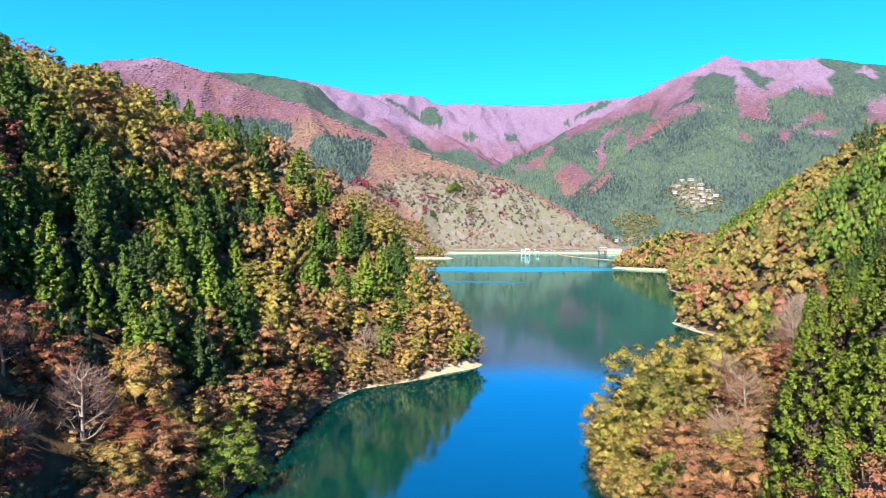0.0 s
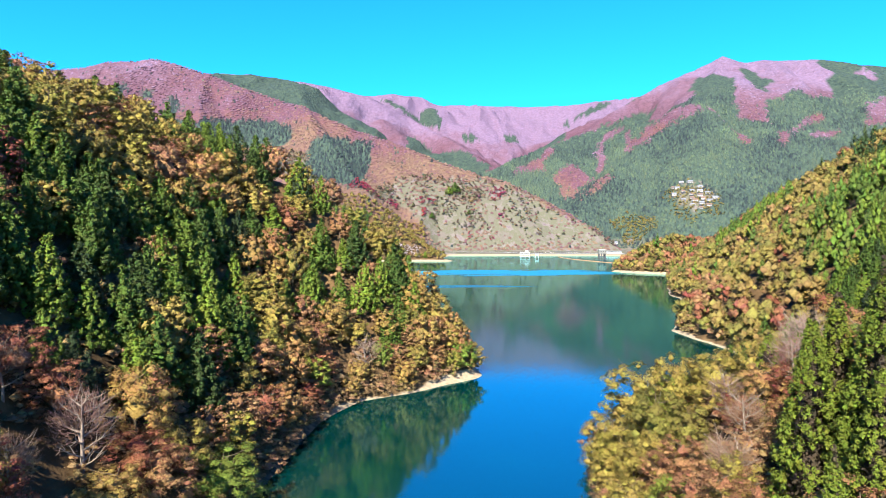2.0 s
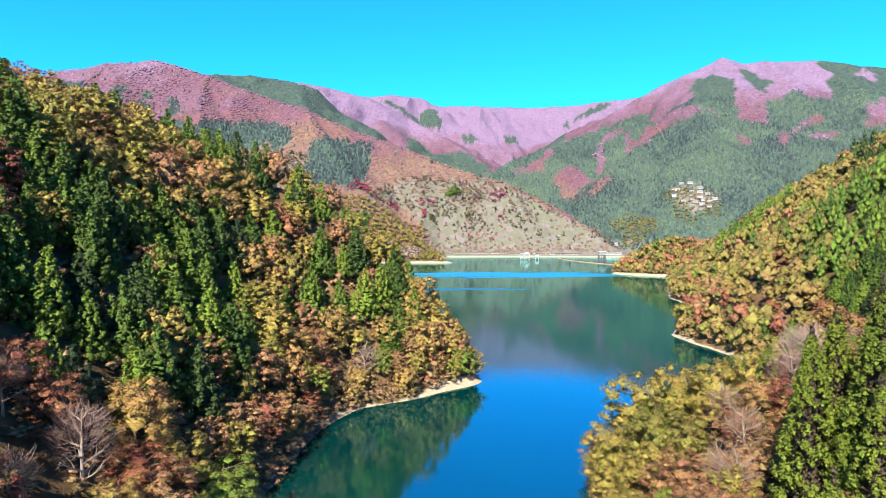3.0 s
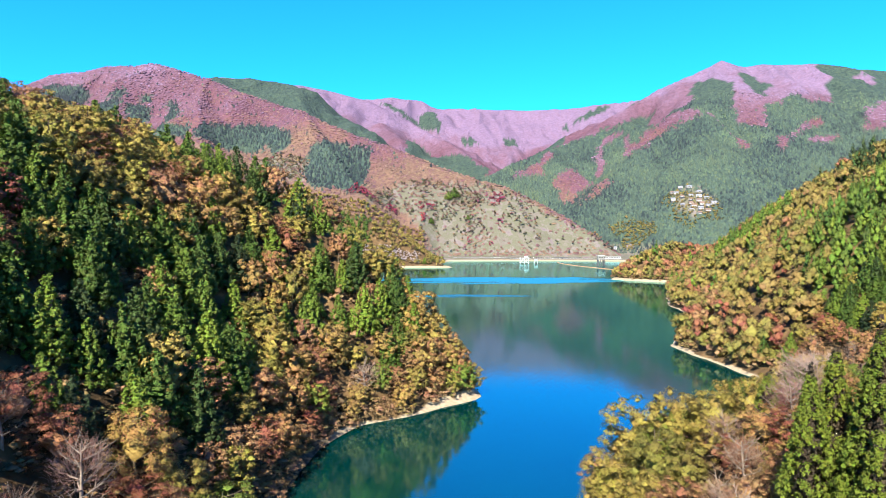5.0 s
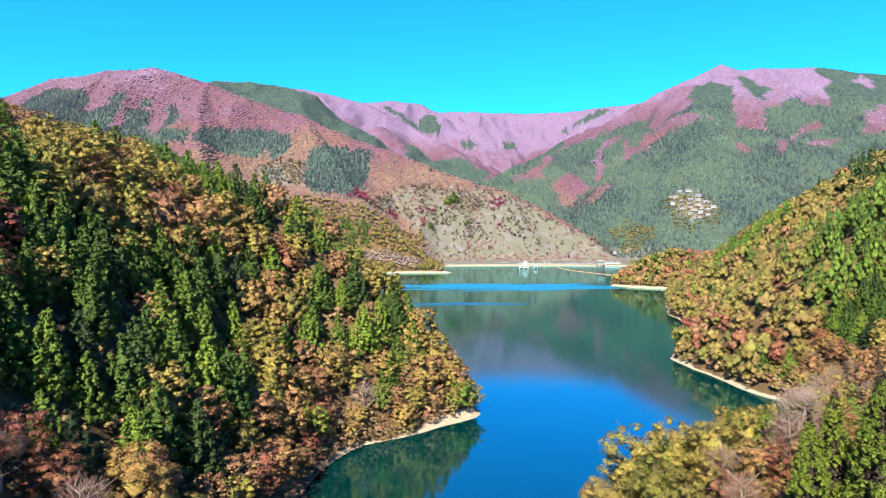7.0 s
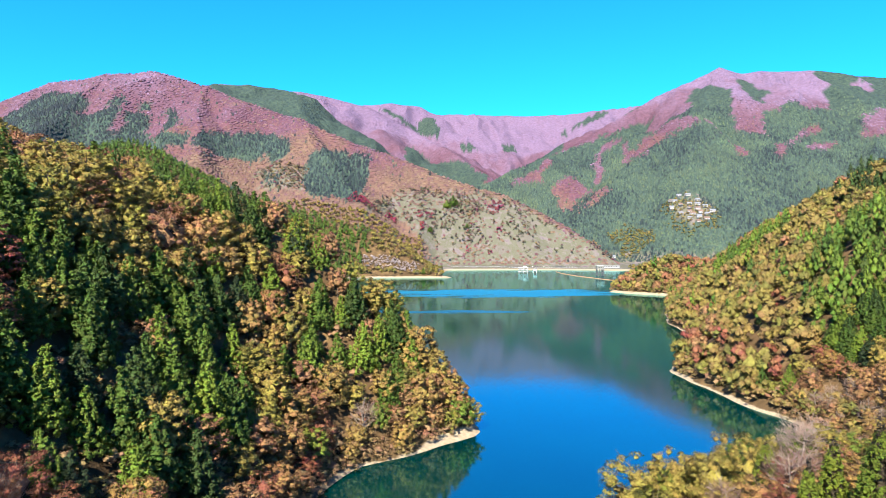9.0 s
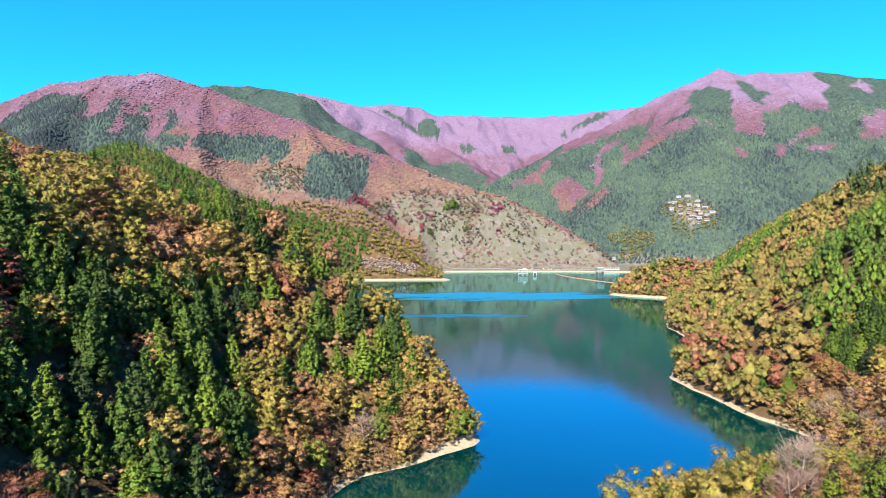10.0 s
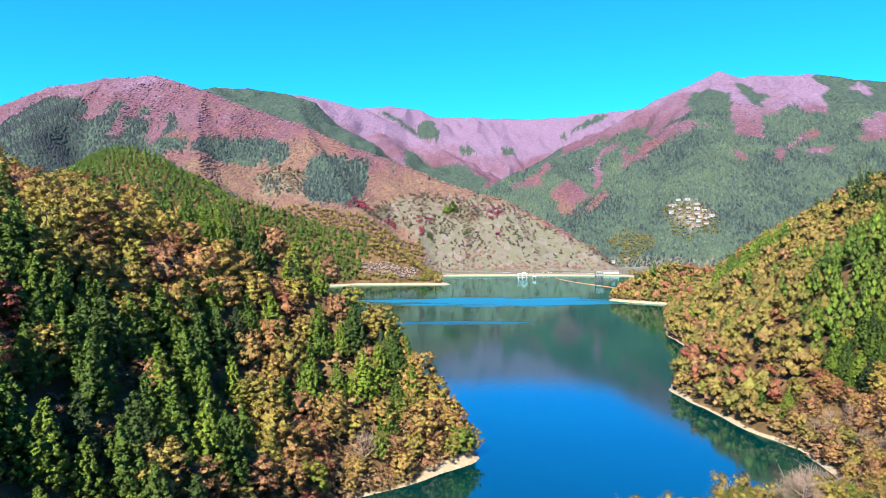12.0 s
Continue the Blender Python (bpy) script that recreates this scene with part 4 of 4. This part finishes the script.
def right_bank():
    x, y, r = scatter(26, 240, 44, 262, 6.2, 41)
    z, d = height(x, y), to_shore(x, y)
    for k in range(len(x)):
        if d[k] < 1.8 or x[k] > 0.72 * y[k] + 14 or math.hypot(x[k] - 51, y[k] - 74) < 9 or (x[k] - 30) * 62 > 0 and y[k] < 60 and x[k] > 0.5 * y[k]:
            continue
        u = r.uniform()
        if y[k] < 80 and d[k] > 9:
            kind = "rust"
        elif 33 < x[k] < 53 and 84 < y[k] < 106 and u < 0.7:
            kind = "rust"
        elif y[k] > 112 and y[k] < 170:
            kind = "gold" if u < 0.6 else "rust" if u < 0.74 else "bare" if u < 0.84 else "lime"
        elif y[k] <= 112:
            kind = "rust" if u < 0.46 else "ochre" if u < 0.58 else "gold" if u < 0.80 else "lime" if u < 0.88 else "bare"
        else:
            kind = "bare" if 122 < x[k] < 158 and 193 < y[k] < 250 and u < 0.6 else right_kind(x[k:k + 1], y[k:k + 1], z[k:k + 1], d[k:k + 1], r)[0]
            kind = "gold" if kind == "ochre" and u < 0.5 else kind
        tip = math.hypot(x[k] - 42, y[k] - 132) < 15
        scale = r.uniform(0.75, 1.1) * (0.75 + 0.25 * min(1, d[k] / 12)) * (1.12 if tip else 0.7 if x[k] > 60 and y[k] < 185 else 0.9)
        plant(kind, x[k], y[k], z[k] - 0.3, scale, 0 if y[k] < 138 else 1, r.uniform(0, 6.28), r.uniform(0.95, 1.15), tuple(r.normal(0, 0.04, 2)))


def sprays_cone(r, tall, spread):
    """Rounded sprays about a metre across, set apart over a broad cone, with a heart painted dark as shade behind them.
    """
    n = int(4.2 * tall * spread)
    t = r.uniform(0, 1, n) ** 1.35
    wide = spread * (1 - t) ** 0.8 * r.choice([1.0, 1.0, 0.8], n) * r.uniform(0.8, 1.08, n) + 0.15
    a = r.uniform(0, 6.283, n)
    C = np.stack([np.cos(a) * wide, np.sin(a) * wide, tall * (0.06 + 0.94 * t) - 0.2 * wide], -1)
    cr = r.uniform(0.38, 0.78, n) * (1 - 0.3 * t)
    V, F, N = lobes_of_leaves(C, np.stack([cr, cr, cr * 1.35], -1), 44, 0.15, r, 0.62, False, 0.7, middle=np.array((0, 0, 0.2 * tall)))
    return V, F, N


def great_cedar(x, y, top, spread, seed, label):
    """A tall old cedar with a broad cone of rounded sprays."""
    r = np.random.default_rng(seed)
    z = place(x, y)
    tall = top - z
    tree = new("great_cedar_tree")
    tree.matrix_basis = pose(x, y, z)
    V, F, N = sprays_cone(r, tall, spread)
    part("crown", mesh_from("crown", V, F, [M_SUGI], None, True, N), tree)
    # core whose dark colour stands for the shade seen between the sprays
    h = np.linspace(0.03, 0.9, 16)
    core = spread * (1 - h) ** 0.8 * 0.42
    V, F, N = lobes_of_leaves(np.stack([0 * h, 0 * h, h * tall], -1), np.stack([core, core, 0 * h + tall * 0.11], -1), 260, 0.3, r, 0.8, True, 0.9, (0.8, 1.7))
    part("inner_foliage", mesh_from("inner_foliage", V, F, [M_INNER_SHADE], None, True, N), tree, "dead inner foliage darkened to give the shade inside the crown")
    V, F = tubes([[((0, 0, -1.5), 0.45), ((0, 0, 0.4 * tall), 0.16), ((0, 0, 0.8 * tall), 0.04)]], 7)
    part("trunk", mesh_from("trunk", V, F, [M_BARK], smooth=True), tree)
    return tagged(tree, label, "cedar tree", "great cedars")


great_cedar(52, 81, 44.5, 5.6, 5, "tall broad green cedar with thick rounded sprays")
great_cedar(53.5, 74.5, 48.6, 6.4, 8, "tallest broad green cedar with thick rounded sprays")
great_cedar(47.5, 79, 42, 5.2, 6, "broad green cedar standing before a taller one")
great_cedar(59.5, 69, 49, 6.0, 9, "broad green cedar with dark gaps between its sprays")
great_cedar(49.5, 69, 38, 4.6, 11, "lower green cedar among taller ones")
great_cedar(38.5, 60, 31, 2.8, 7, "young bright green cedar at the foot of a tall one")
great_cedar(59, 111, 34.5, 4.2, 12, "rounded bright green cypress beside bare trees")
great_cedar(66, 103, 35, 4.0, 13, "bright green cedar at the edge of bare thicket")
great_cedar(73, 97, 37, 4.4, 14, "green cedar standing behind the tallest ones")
left_bank()
right_bank()


def shore_bushes():
    x, y, r = scatter(-48, 150, 50, 246, 3.3, 51)
    z, d = height(x, y), to_shore(x, y)
    for k in range(len(x)):
        sandy = math.hypot(x[k] - 4, y[k] - 218) < 20
        low = 3.7 if sandy else 0.7
        if low < d[k] < low + 12 and r.uniform() < (0.85 if d[k] < low + (9 if sandy else 5) else 0.6 if y[k] > 150 else 0.12) and (x[k] < 20 or y[k] > 50):
            plant("bush", x[k], y[k], z[k] - 0.2, r.uniform(0.7, 1.25) * (1.25 if sandy else 1.0), 0 if y[k] < 160 else 1, r.uniform(0, 6.28), r.uniform(0.9, 1.3))


shore_bushes()
# single trees that stand out (kind, x, y, scale, breadth)
POINT_TREES = [
    ("gold", -3, 231, 1.3, 1.1), ("ochre", -8, 236, 1.45, 1.1), ("cedar", -13, 238, 1.0, 1.1), ("ochre", 1.5, 231, 1.1, 1.1), ("gold", 5.5, 233, 0.9, 1.2),
    ("cedar", -18, 240, 1.05, 1.1), ("gold", -24, 240, 1.4, 1.1), ("ochre", -11, 230, 1.2, 1.1), ("lime", 8, 225.5, 0.95, 1.2), ("ochre", 10.5, 229.5, 0.9, 1.2),
    ("gold", 3, 222, 0.7, 1.1), ("gold", 3.5, 230, 1.05, 1.1), ("rust", -3, 219, 0.75, 1.2), ("gold", -9, 213, 0.75, 1.2), ("ochre", -4, 226, 1.0, 1.1),
    ("gold", -13, 220, 1.0, 1.1), ("rust", -16, 209, 0.7, 1.3), ("ochre", -20, 214, 0.95, 1.1),
]
FORESHORE_TREES = [
    ("gold", 42, 131, 1.52, 1.12), ("gold", 35.5, 127, 1.15, 1.15), ("gold", 70, 146, 1.8, 0.72), ("gold", 75, 149, 1.5, 0.75), ("gold", 64, 141, 1.2, 0.9),
    ("bare", 61, 106, 1.05, 1.1), ("bare", 66, 112, 1.0, 1.2), ("bare", 71, 117, 1.0, 1.2), ("bare", 77, 124, 1.0, 1.2), ("bare", 84, 130, 1.0, 1.2),
    ("bare", 51, 103, 0.9, 1.0), ("rust", 42, 62, 1.2, 1.1), ("rust", 44.5, 63, 1.3, 1.1), ("rust", 37.5, 54, 0.95, 1.2), ("rust", 40, 58, 1.2, 1.1),
    ("lime", -40.5, 113, 1.15, 1.25),
]
for kind, x, y, scale, thick in POINT_TREES + FORESHORE_TREES:
    plant(kind, x, y, place(x, y) - 0.3, scale, 1 if y > 160 else 0, x * 1.7, thick)


# ---- structures on the far shore ----
def plain(name, colour, rough, spread=0.15, scale=0.6, metal=0.0):
    m, nt, b = material(name, rough, 0.35)
    b.inputs["Metallic"].default_value = metal
    dark = tuple(c * (1 - spread * 1.6) for c in colour)
    light = tuple(min(1, c * (1 + spread)) for c in colour)
    stain = noise_tex(nt, scale, 6, 0.65)
    nt.links.new(ramp(nt, [(0.3, dark), (0.6, colour), (0.8, light)], stain), b.inputs["Base Color"])
    bump(nt, b, noise_tex(nt, scale * 12, 4), 0.25, 0.03)
    return m


M_CONCRETE = plain("concrete", (0.26, 0.245, 0.22), 0.85)
M_WHITE = plain("white_paint", (0.50, 0.50, 0.49), 0.6, 0.08)
M_STEEL = plain("dark_steel", (0.07, 0.075, 0.085), 0.55, 0.3)
M_TILE = plain("grey_roof_tile", (0.25, 0.26, 0.29), 0.6, 0.3, 1.5)
M_RUSTROOF = plain("brown_sheet_roof", (0.24, 0.15, 0.11), 0.6, 0.3, 1.5)
M_FRAME = plain("weathered_frame_paint", (0.42, 0.42, 0.42), 0.6, 0.1)
M_PLASTER = plain("pale_plaster", (0.48, 0.45, 0.42), 0.85)
M_PANE = plain("dark_window_glass", (0.03, 0.04, 0.05), 0.08, 0.1)
M_FLOAT = plain("orange_float", (0.50, 0.26, 0.14), 0.6, 0.25, 2)
M_ASPHALT = plain("asphalt", (0.09, 0.09, 0.092), 0.9, 0.25)
M_TYRE = plain("rubber", (0.02, 0.02, 0.02), 0.8)
M_CAR = [plain("white_car_paint", (0.75, 0.75, 0.75), 0.25, 0.05), plain("silver_car_paint", (0.4, 0.42, 0.44), 0.3, 0.05), plain("dark_car_paint", (0.04, 0.05, 0.08), 0.25, 0.05)]


def boxes_mesh(name, boxes, mat, bevel=0.04):
    """Bevelled boxes (centre x, y, z, size x, y, z) in one mesh."""
    bm = bmesh.new()
    for cx, cy, cz, sx, sy, sz in boxes:
        made = bmesh.ops.create_cube(bm, size=1, matrix=Matrix.Translation((cx, cy, cz)) @ Matrix.Diagonal((sx, sy, sz, 1)))
        if bevel:
            edges = list({e for v in made["verts"] for e in v.link_edges})
            bmesh.ops.bevel(bm, geom=edges, offset=min(bevel, 0.2 * min(sx, sy, sz)), segments=1, affect="EDGES")
    me = bpy.data.meshes.new(name)
    bm.to_mesh(me)
    bm.free()
    me.materials.append(mat)
    return me


def bar_mesh(name, lines, mat, sides=6):
    V, F = tubes(lines, sides)
    return mesh_from(name, V, F, [mat])


def house(x, y, turn, wide, deep, eaves, roof_mat, label):
    """A gabled farmhouse: walls on a stone footing, overhanging roof, windows and a door."""
    z = place(x, y) + 0.5
    ob = new("house")
    ob.matrix_basis = pose(x, y, z, 0, 0, turn)
    part("footing", boxes_mesh("footing", [(0, 0, -2.2, wide + 0.5, deep + 0.5, 5.0)], M_STEEL), ob)
    rise = deep * 0.32
    bm = bmesh.new()
    w, d = wide / 2, deep / 2
    vs = [bm.verts.new(p) for p in ((-w, -d, 0.3), (w, -d, 0.3), (w, d, 0.3), (-w, d, 0.3), (-w, -d, eaves), (w, -d, eaves), (w, d, eaves), (-w, d, eaves), (-w, 0, eaves + rise), (w, 0, eaves + rise))]
    for f in ((0, 1, 5, 4), (2, 3, 7, 6), (1, 2, 6, 9, 5), (3, 0, 4, 8, 7), (0, 3, 2, 1), (4, 5, 9, 8), (6, 7, 8, 9)):
        bm.faces.new([vs[k] for k in f])
    me = bpy.data.meshes.new("wall")
    bm.to_mesh(me)
    bm.free()
    me.materials.append(M_PLASTER)
    part("wall", me, ob)
    for side in (-1, 1):
        bm = bmesh.new()
        o = 0.8
        top = [(-w - o, 0, eaves + rise + 0.06), (w + o, 0, eaves + rise + 0.06), (w + o, side * (d + o), eaves - o * 0.64), (-w - o, side * (d + o), eaves - o * 0.64)]
        lo = [bm.verts.new(p) for p in top]
        hi = [bm.verts.new((p[0], p[1], p[2] + 0.28)) for p in top]
        bm.faces.new(hi)
        bm.faces.new(lo[::-1])
        for k in range(4):
            bm.faces.new((lo[k], lo[(k + 1) % 4], hi[(k + 1) % 4], hi[k]))
        bmesh.ops.recalc_face_normals(bm, faces=bm.faces)
        me = bpy.data.meshes.new("roof")
        bm.to_mesh(me)
        bm.free()
        me.materials.append(roof_mat)
        part("roof", me, ob)
    for k in range(3):
        wx = (k - 1) * wide * 0.3
        win = part("window", boxes_mesh("window", [(wx, -d - 0.03, eaves * 0.62, 1.7, 0.12, 1.3)], M_WHITE, 0.03), ob)
        part("pane", boxes_mesh("pane", [(wx, -d - 0.08, eaves * 0.62, 1.45, 0.08, 1.05)], M_PANE, 0), win)
    part("door", boxes_mesh("door", [(wide * 0.15, -d - 0.04, 1.35, 1.0, 0.1, 2.05)], M_STEEL, 0.03), ob)
    return tagged(ob, label, "house", "hillside hamlet")


def hamlet():
    r = np.random.default_rng(77)
    for x, y, turn in ((612, 1640, 8), (636, 1650, -12), (656, 1642, 5), (604, 1615, -5), (628, 1618, 14), (650, 1615, -8), (672, 1618, 10), (618, 1590, 4),
                       (640, 1588, -10), (661, 1590, 6), (682, 1594, -4), (632, 1564, 9), (654, 1562, -6), (676, 1566, 12), (692, 1572, 0), (645, 1602, 20), (667, 1604, -16), (643, 1577, 5), (664, 1577, -9), (646, 1548, 3), (668, 1550, -5), (618, 1632, 0)):
        roof = M_TILE if r.uniform() < 0.7 else M_RUSTROOF
        house(x, y, turn, r.uniform(9, 15), r.uniform(7, 9), r.uniform(3.0, 5.6), roof,
              "pale plastered hillside house with a " + ("grey tiled" if roof is M_TILE else "brown sheet metal") + " gable roof")
    house(396, 1428, 10, 16, 8, 4.5, M_TILE, "white lakeside house with a grey tiled roof")


def long_shed():
    x, y = 372, 1346
    ob = new("visitor_building")
    ob.matrix_basis = pose(x, y, place(x, y), 0, 0, -6)
    part("wall", boxes_mesh("wall", [(0, 0, 2.0, 34, 9, 6.0)], M_WHITE), ob)
    part("roof", boxes_mesh("roof", [(0, 0, 5.3, 36, 11, 0.5), (0, 0, 5.9, 30, 6, 0.7)], M_CONCRETE, 0.15), ob, "flat grey concrete roof")
    for k in range(9):
        w = part("window", boxes_mesh("window", [(-14 + 3.5 * k, -4.55, 3.2, 2.4, 0.15, 1.6)], M_STEEL, 0.03), ob)
        part("pane", boxes_mesh("pane", [(-14 + 3.5 * k, -4.64, 3.2, 2.1, 0.08, 1.3)], M_PANE, 0), w)
    tagged(ob, "long white flat-roofed building above the lake shore", "building")


def intake_tower():
    """A cabin on tall piers out in the lake."""
    ob = new("intake_tower")
    ob.matrix_basis = pose(293, 1134, 0, 0, 0, 4) @ Matrix.Diagonal((0.74, 0.74, 1.0, 1))
    for px, py in ((-8, -4), (-2.7, -4), (2.7, -4), (8, -4), (-8, 4), (8, 4)):
        part("pier", bar_mesh("pier", [[((px, py, -9), 1.2), ((px, py, 2), 1.05), ((px, py, 11.6), 1.0)]], M_STEEL, 10), ob, "dark concrete pier")
    part("brace", boxes_mesh("brace", [(0, -4, 5.5, 17, 0.7, 0.8), (0, 4, 5.5, 17, 0.7, 0.8)], M_STEEL), ob)
    part("deck", boxes_mesh("deck", [(0, 0, 12, 22, 12, 1.0)], M_CONCRETE, 0.1), ob)
    cabin = part("cabin", boxes_mesh("cabin", [(0, 0, 15.2, 18.5, 9, 5.4)], M_CONCRETE, 0.1), ob)
    for k in range(4):
        part("window", boxes_mesh("window", [(-6.6 + 4.4 * k, -4.56, 15.6, 2.2, 0.14, 1.8)], M_PANE, 0), cabin)
    part("roof", boxes_mesh("roof", [(0, 0, 18.2, 20.5, 10.8, 0.6), (0, 0, 18.8, 14, 6, 0.7)], M_FRAME, 0.15), ob)
    for side in (-1, 1):
        part("railing", bar_mesh("railing", [[((-11, side * 5.8, 13.5), 0.08), ((11, side * 5.8, 13.5), 0.08)]] + [[((-11 + 2 * k, side * 5.8, 12.4), 0.06), ((-11 + 2 * k, side * 5.8, 13.5), 0.06)] for k in range(12)], M_STEEL, 4), ob)
    tagged(ob, "white cabin on dark piers standing in the lake", "water tower")


def landing_frame():
    """An open white steel frame with decks at the dam."""
    ob = new("steel_landing_tower")
    ob.matrix_basis = pose(162, 1211, 0, 0, 0, -8)
    for px in (-8, 0, 8):
        for py in (-4, 4):
            part("post", bar_mesh("post", [[((px, py, -9), 0.75), ((px, py, 12), 0.65)]], M_FRAME, 8), ob)
    for h in (3, 7, 11):
        part("deck", boxes_mesh("deck", [(0, 0, h, 20, 11, 0.8)], M_FRAME, 0.08), ob)
    for px in (-8, 8):
        part("brace", bar_mesh("brace", [[((px, -4, 3), 0.35), ((px, 4, 7), 0.35)], [((px, 4, 7), 0.35), ((px, -4, 11), 0.35)]], M_FRAME, 6), ob)
    for a, b_ in ((-8, 0), (0, 8)):
        part("brace", bar_mesh("brace", [[((a, -4, 3), 0.35), ((b_, -4, 7), 0.35)], [((b_, -4, 7), 0.35), ((a, -4, 11), 0.35)]], M_FRAME, 6), ob)
    part("cabin", boxes_mesh("cabin", [(3, 0, 12.9, 7, 6, 3.2)], M_FRAME, 0.1), ob)
    tagged(ob, "open white steel landing tower with three decks", "steel tower")
    hut = new("gauge_hut")
    hut.matrix_basis = pose(186, 1216, 0, 0, 0, -8)
    for px in (-3, 3):
        for py in (-2, 2):
            part("post", bar_mesh("post", [[((px, py, -8), 0.5), ((px, py, 5), 0.45)]], M_FRAME, 8), hut)
    part("cabin", boxes_mesh("cabin", [(0, 0, 6.6, 7, 6, 3.6)], M_FRAME, 0.1), hut)
    part("roof", boxes_mesh("roof", [(0, 0, 8.6, 8.2, 7, 0.5)], M_CONCRETE, 0.1), hut)
    tagged(hut, "small white gauge hut on posts in the lake", "hut")


def float_boom():
    """A curved line of orange floats across the lake."""
    ob = new("float_boom")
    ob.matrix_basis = pose(0, 0, 0)
    me = bar_mesh("float", [[((-2.5, 0, 0), 0.3), ((-2.2, 0, 0), 0.75), ((2.2, 0, 0), 0.75), ((2.5, 0, 0), 0.3)]], M_FLOAT, 8)
    pts = []
    for k in range(61):
        t = k / 60
        pts.append(Vector((236 + 62 * t + 22 * math.sin(math.pi * t) * (t - 1.2), 1262 - 312 * t, 0.25)))
    for p, q in zip(pts, pts[1:]):
        f = part("float", me, ob)
        d = q - p
        f.matrix_basis = Matrix.LocRotScale((p + q) / 2, Euler((0, 0, math.atan2(d.y, d.x))), None)
    part("cable", bar_mesh("cable", [[(p, 0.12) for p in pts]], M_STEEL, 4), ob, "dark steel cable")
    tagged(ob, "curved boom of orange floats lying on the lake", "float boom")


def lake_road():
    """Road, kerb wall and rails on the shelf above the far shore."""
    xs = np.arange(24, 392, 6.0)
    V, W = [], []
    for x in xs:
        y = 1350 - 0.00028 * (x - 130) ** 2
        for off in (-4, 4):
            V.append((x, y + off, place(x, y + off) + 0.18))
        W.append((x, y - 4.8))
    n = len(xs)
    F = [(2 * k, 2 * k + 2, 2 * k + 3, 2 * k + 1) for k in range(n - 1)]
    me = mesh_from("road", V, F, [M_ASPHALT], smooth=True)
    tagged(new("road", me), "narrow asphalt road along the far shore", "road", kind="structure")
    rail = new("guard_rail")
    rail.matrix_basis = pose(0, 0, 0)
    line = [((x, y, place(x, y) + 1.0), 0.22) for x, y in W]
    part("beam", bar_mesh("beam", [line], M_WHITE, 5), rail)
    post = boxes_mesh("post", [(0, 0, 0, 0.35, 0.35, 1.4)], M_WHITE, 0.03)
    for (p, _) in line:
        ob = part("post", post, rail)
        ob.matrix_basis = Matrix.Translation((p[0], p[1], p[2] - 0.6))
    tagged(rail, "white roadside guard rail above the far shore", "guard rail")
    wall = new("retaining_wall")
    wall.matrix_basis = pose(262, 1376, place(262, 1376), 0, 0, -2)
    part("slab", boxes_mesh("slab", [(0, 0, 0.8, 96, 0.8, 3.4)], M_STEEL, 0.05), wall, "dark stained concrete slab")
    part("coping", boxes_mesh("coping", [(0, 0, 2.65, 97, 1.2, 0.3)], M_CONCRETE, 0.05), wall)
    tagged(wall, "long low dark retaining wall behind the parking strip", "retaining wall", kind="structure")


def car_model(paint):
    ob = new("parked_car")
    bm = bmesh.new()
    prof = [(-2.1, 0.35), (-2.15, 0.85), (-1.5, 0.98), (-1.0, 1.45), (0.7, 1.45), (1.3, 0.98), (2.05, 0.85), (2.1, 0.35)]
    sides = [[bm.verts.new((x, s, z)) for x, z in prof] for s in (-0.85, 0.85)]
    bm.faces.new(sides[0])
    bm.faces.new(sides[1][::-1])
    for k in range(len(prof)):
        k2 = (k + 1) % len(prof)
        bm.faces.new((sides[0][k], sides[1][k], sides[1][k2], sides[0][k2]))
    bmesh.ops.recalc_face_normals(bm, faces=bm.faces)
    bmesh.ops.bevel(bm, geom=bm.edges[:], offset=0.06, segments=1, affect="EDGES")
    me = bpy.data.meshes.new("body")
    bm.to_mesh(me)
    bm.free()
    me.materials.append(paint)
    part("body", me, ob)
    for s in (-0.87, 0.87):
        part("side_window", boxes_mesh("side_window", [(-0.15, s, 1.18, 1.7, 0.03, 0.34)], M_PANE, 0), ob)
    for x in (-1.3, 1.3):
        for s in (-0.8, 0.8):
            part("wheel", bar_mesh("wheel", [[((x, s - 0.11, 0.32), 0.32), ((x, s + 0.11, 0.32), 0.32)]], M_TYRE, 12), ob)
    return ob


def parked_cars():
    r = np.random.default_rng(9)
    names = ("white", "silver", "dark blue")
    models = {}
    for k in range(16):
        x = 196 + 6.2 * k + r.uniform(-0.6, 0.6) + (8 if k > 8 else 0)
        y = 1364 - 0.01 * (x - 200)
        c = int(r.choice([0, 0, 0, 1, 1, 2]))
        m = pose(x, y, place(x, y) + 0.02, 0, 0, 90 + r.uniform(-4, 4))
        if c not in models:
            ob = car_model(M_CAR[c])
            ob.matrix_basis = m
            tagged(ob, names[c] + " car parked on the strip above the lake", "car", "parked cars")
            models[c] = ob
        else:
            copy_thing(models[c], m)


hamlet()
long_shed()
intake_tower()
landing_frame()
float_boom()
lake_road()
parked_cars()
for x, y, s_ in ((16, 1520, 1.3), (31, 1527, 1.7), (-25, 1440, 0.9), (62, 1470, 0.7)):
    plant("cedar", x, y, place(x, y) - 0.3, s_, 1, x, 1.7)
plant("cedar", -31, 1094, place(-31, 1094) - 0.3, 0.75, 1, 1.0, 1.2)
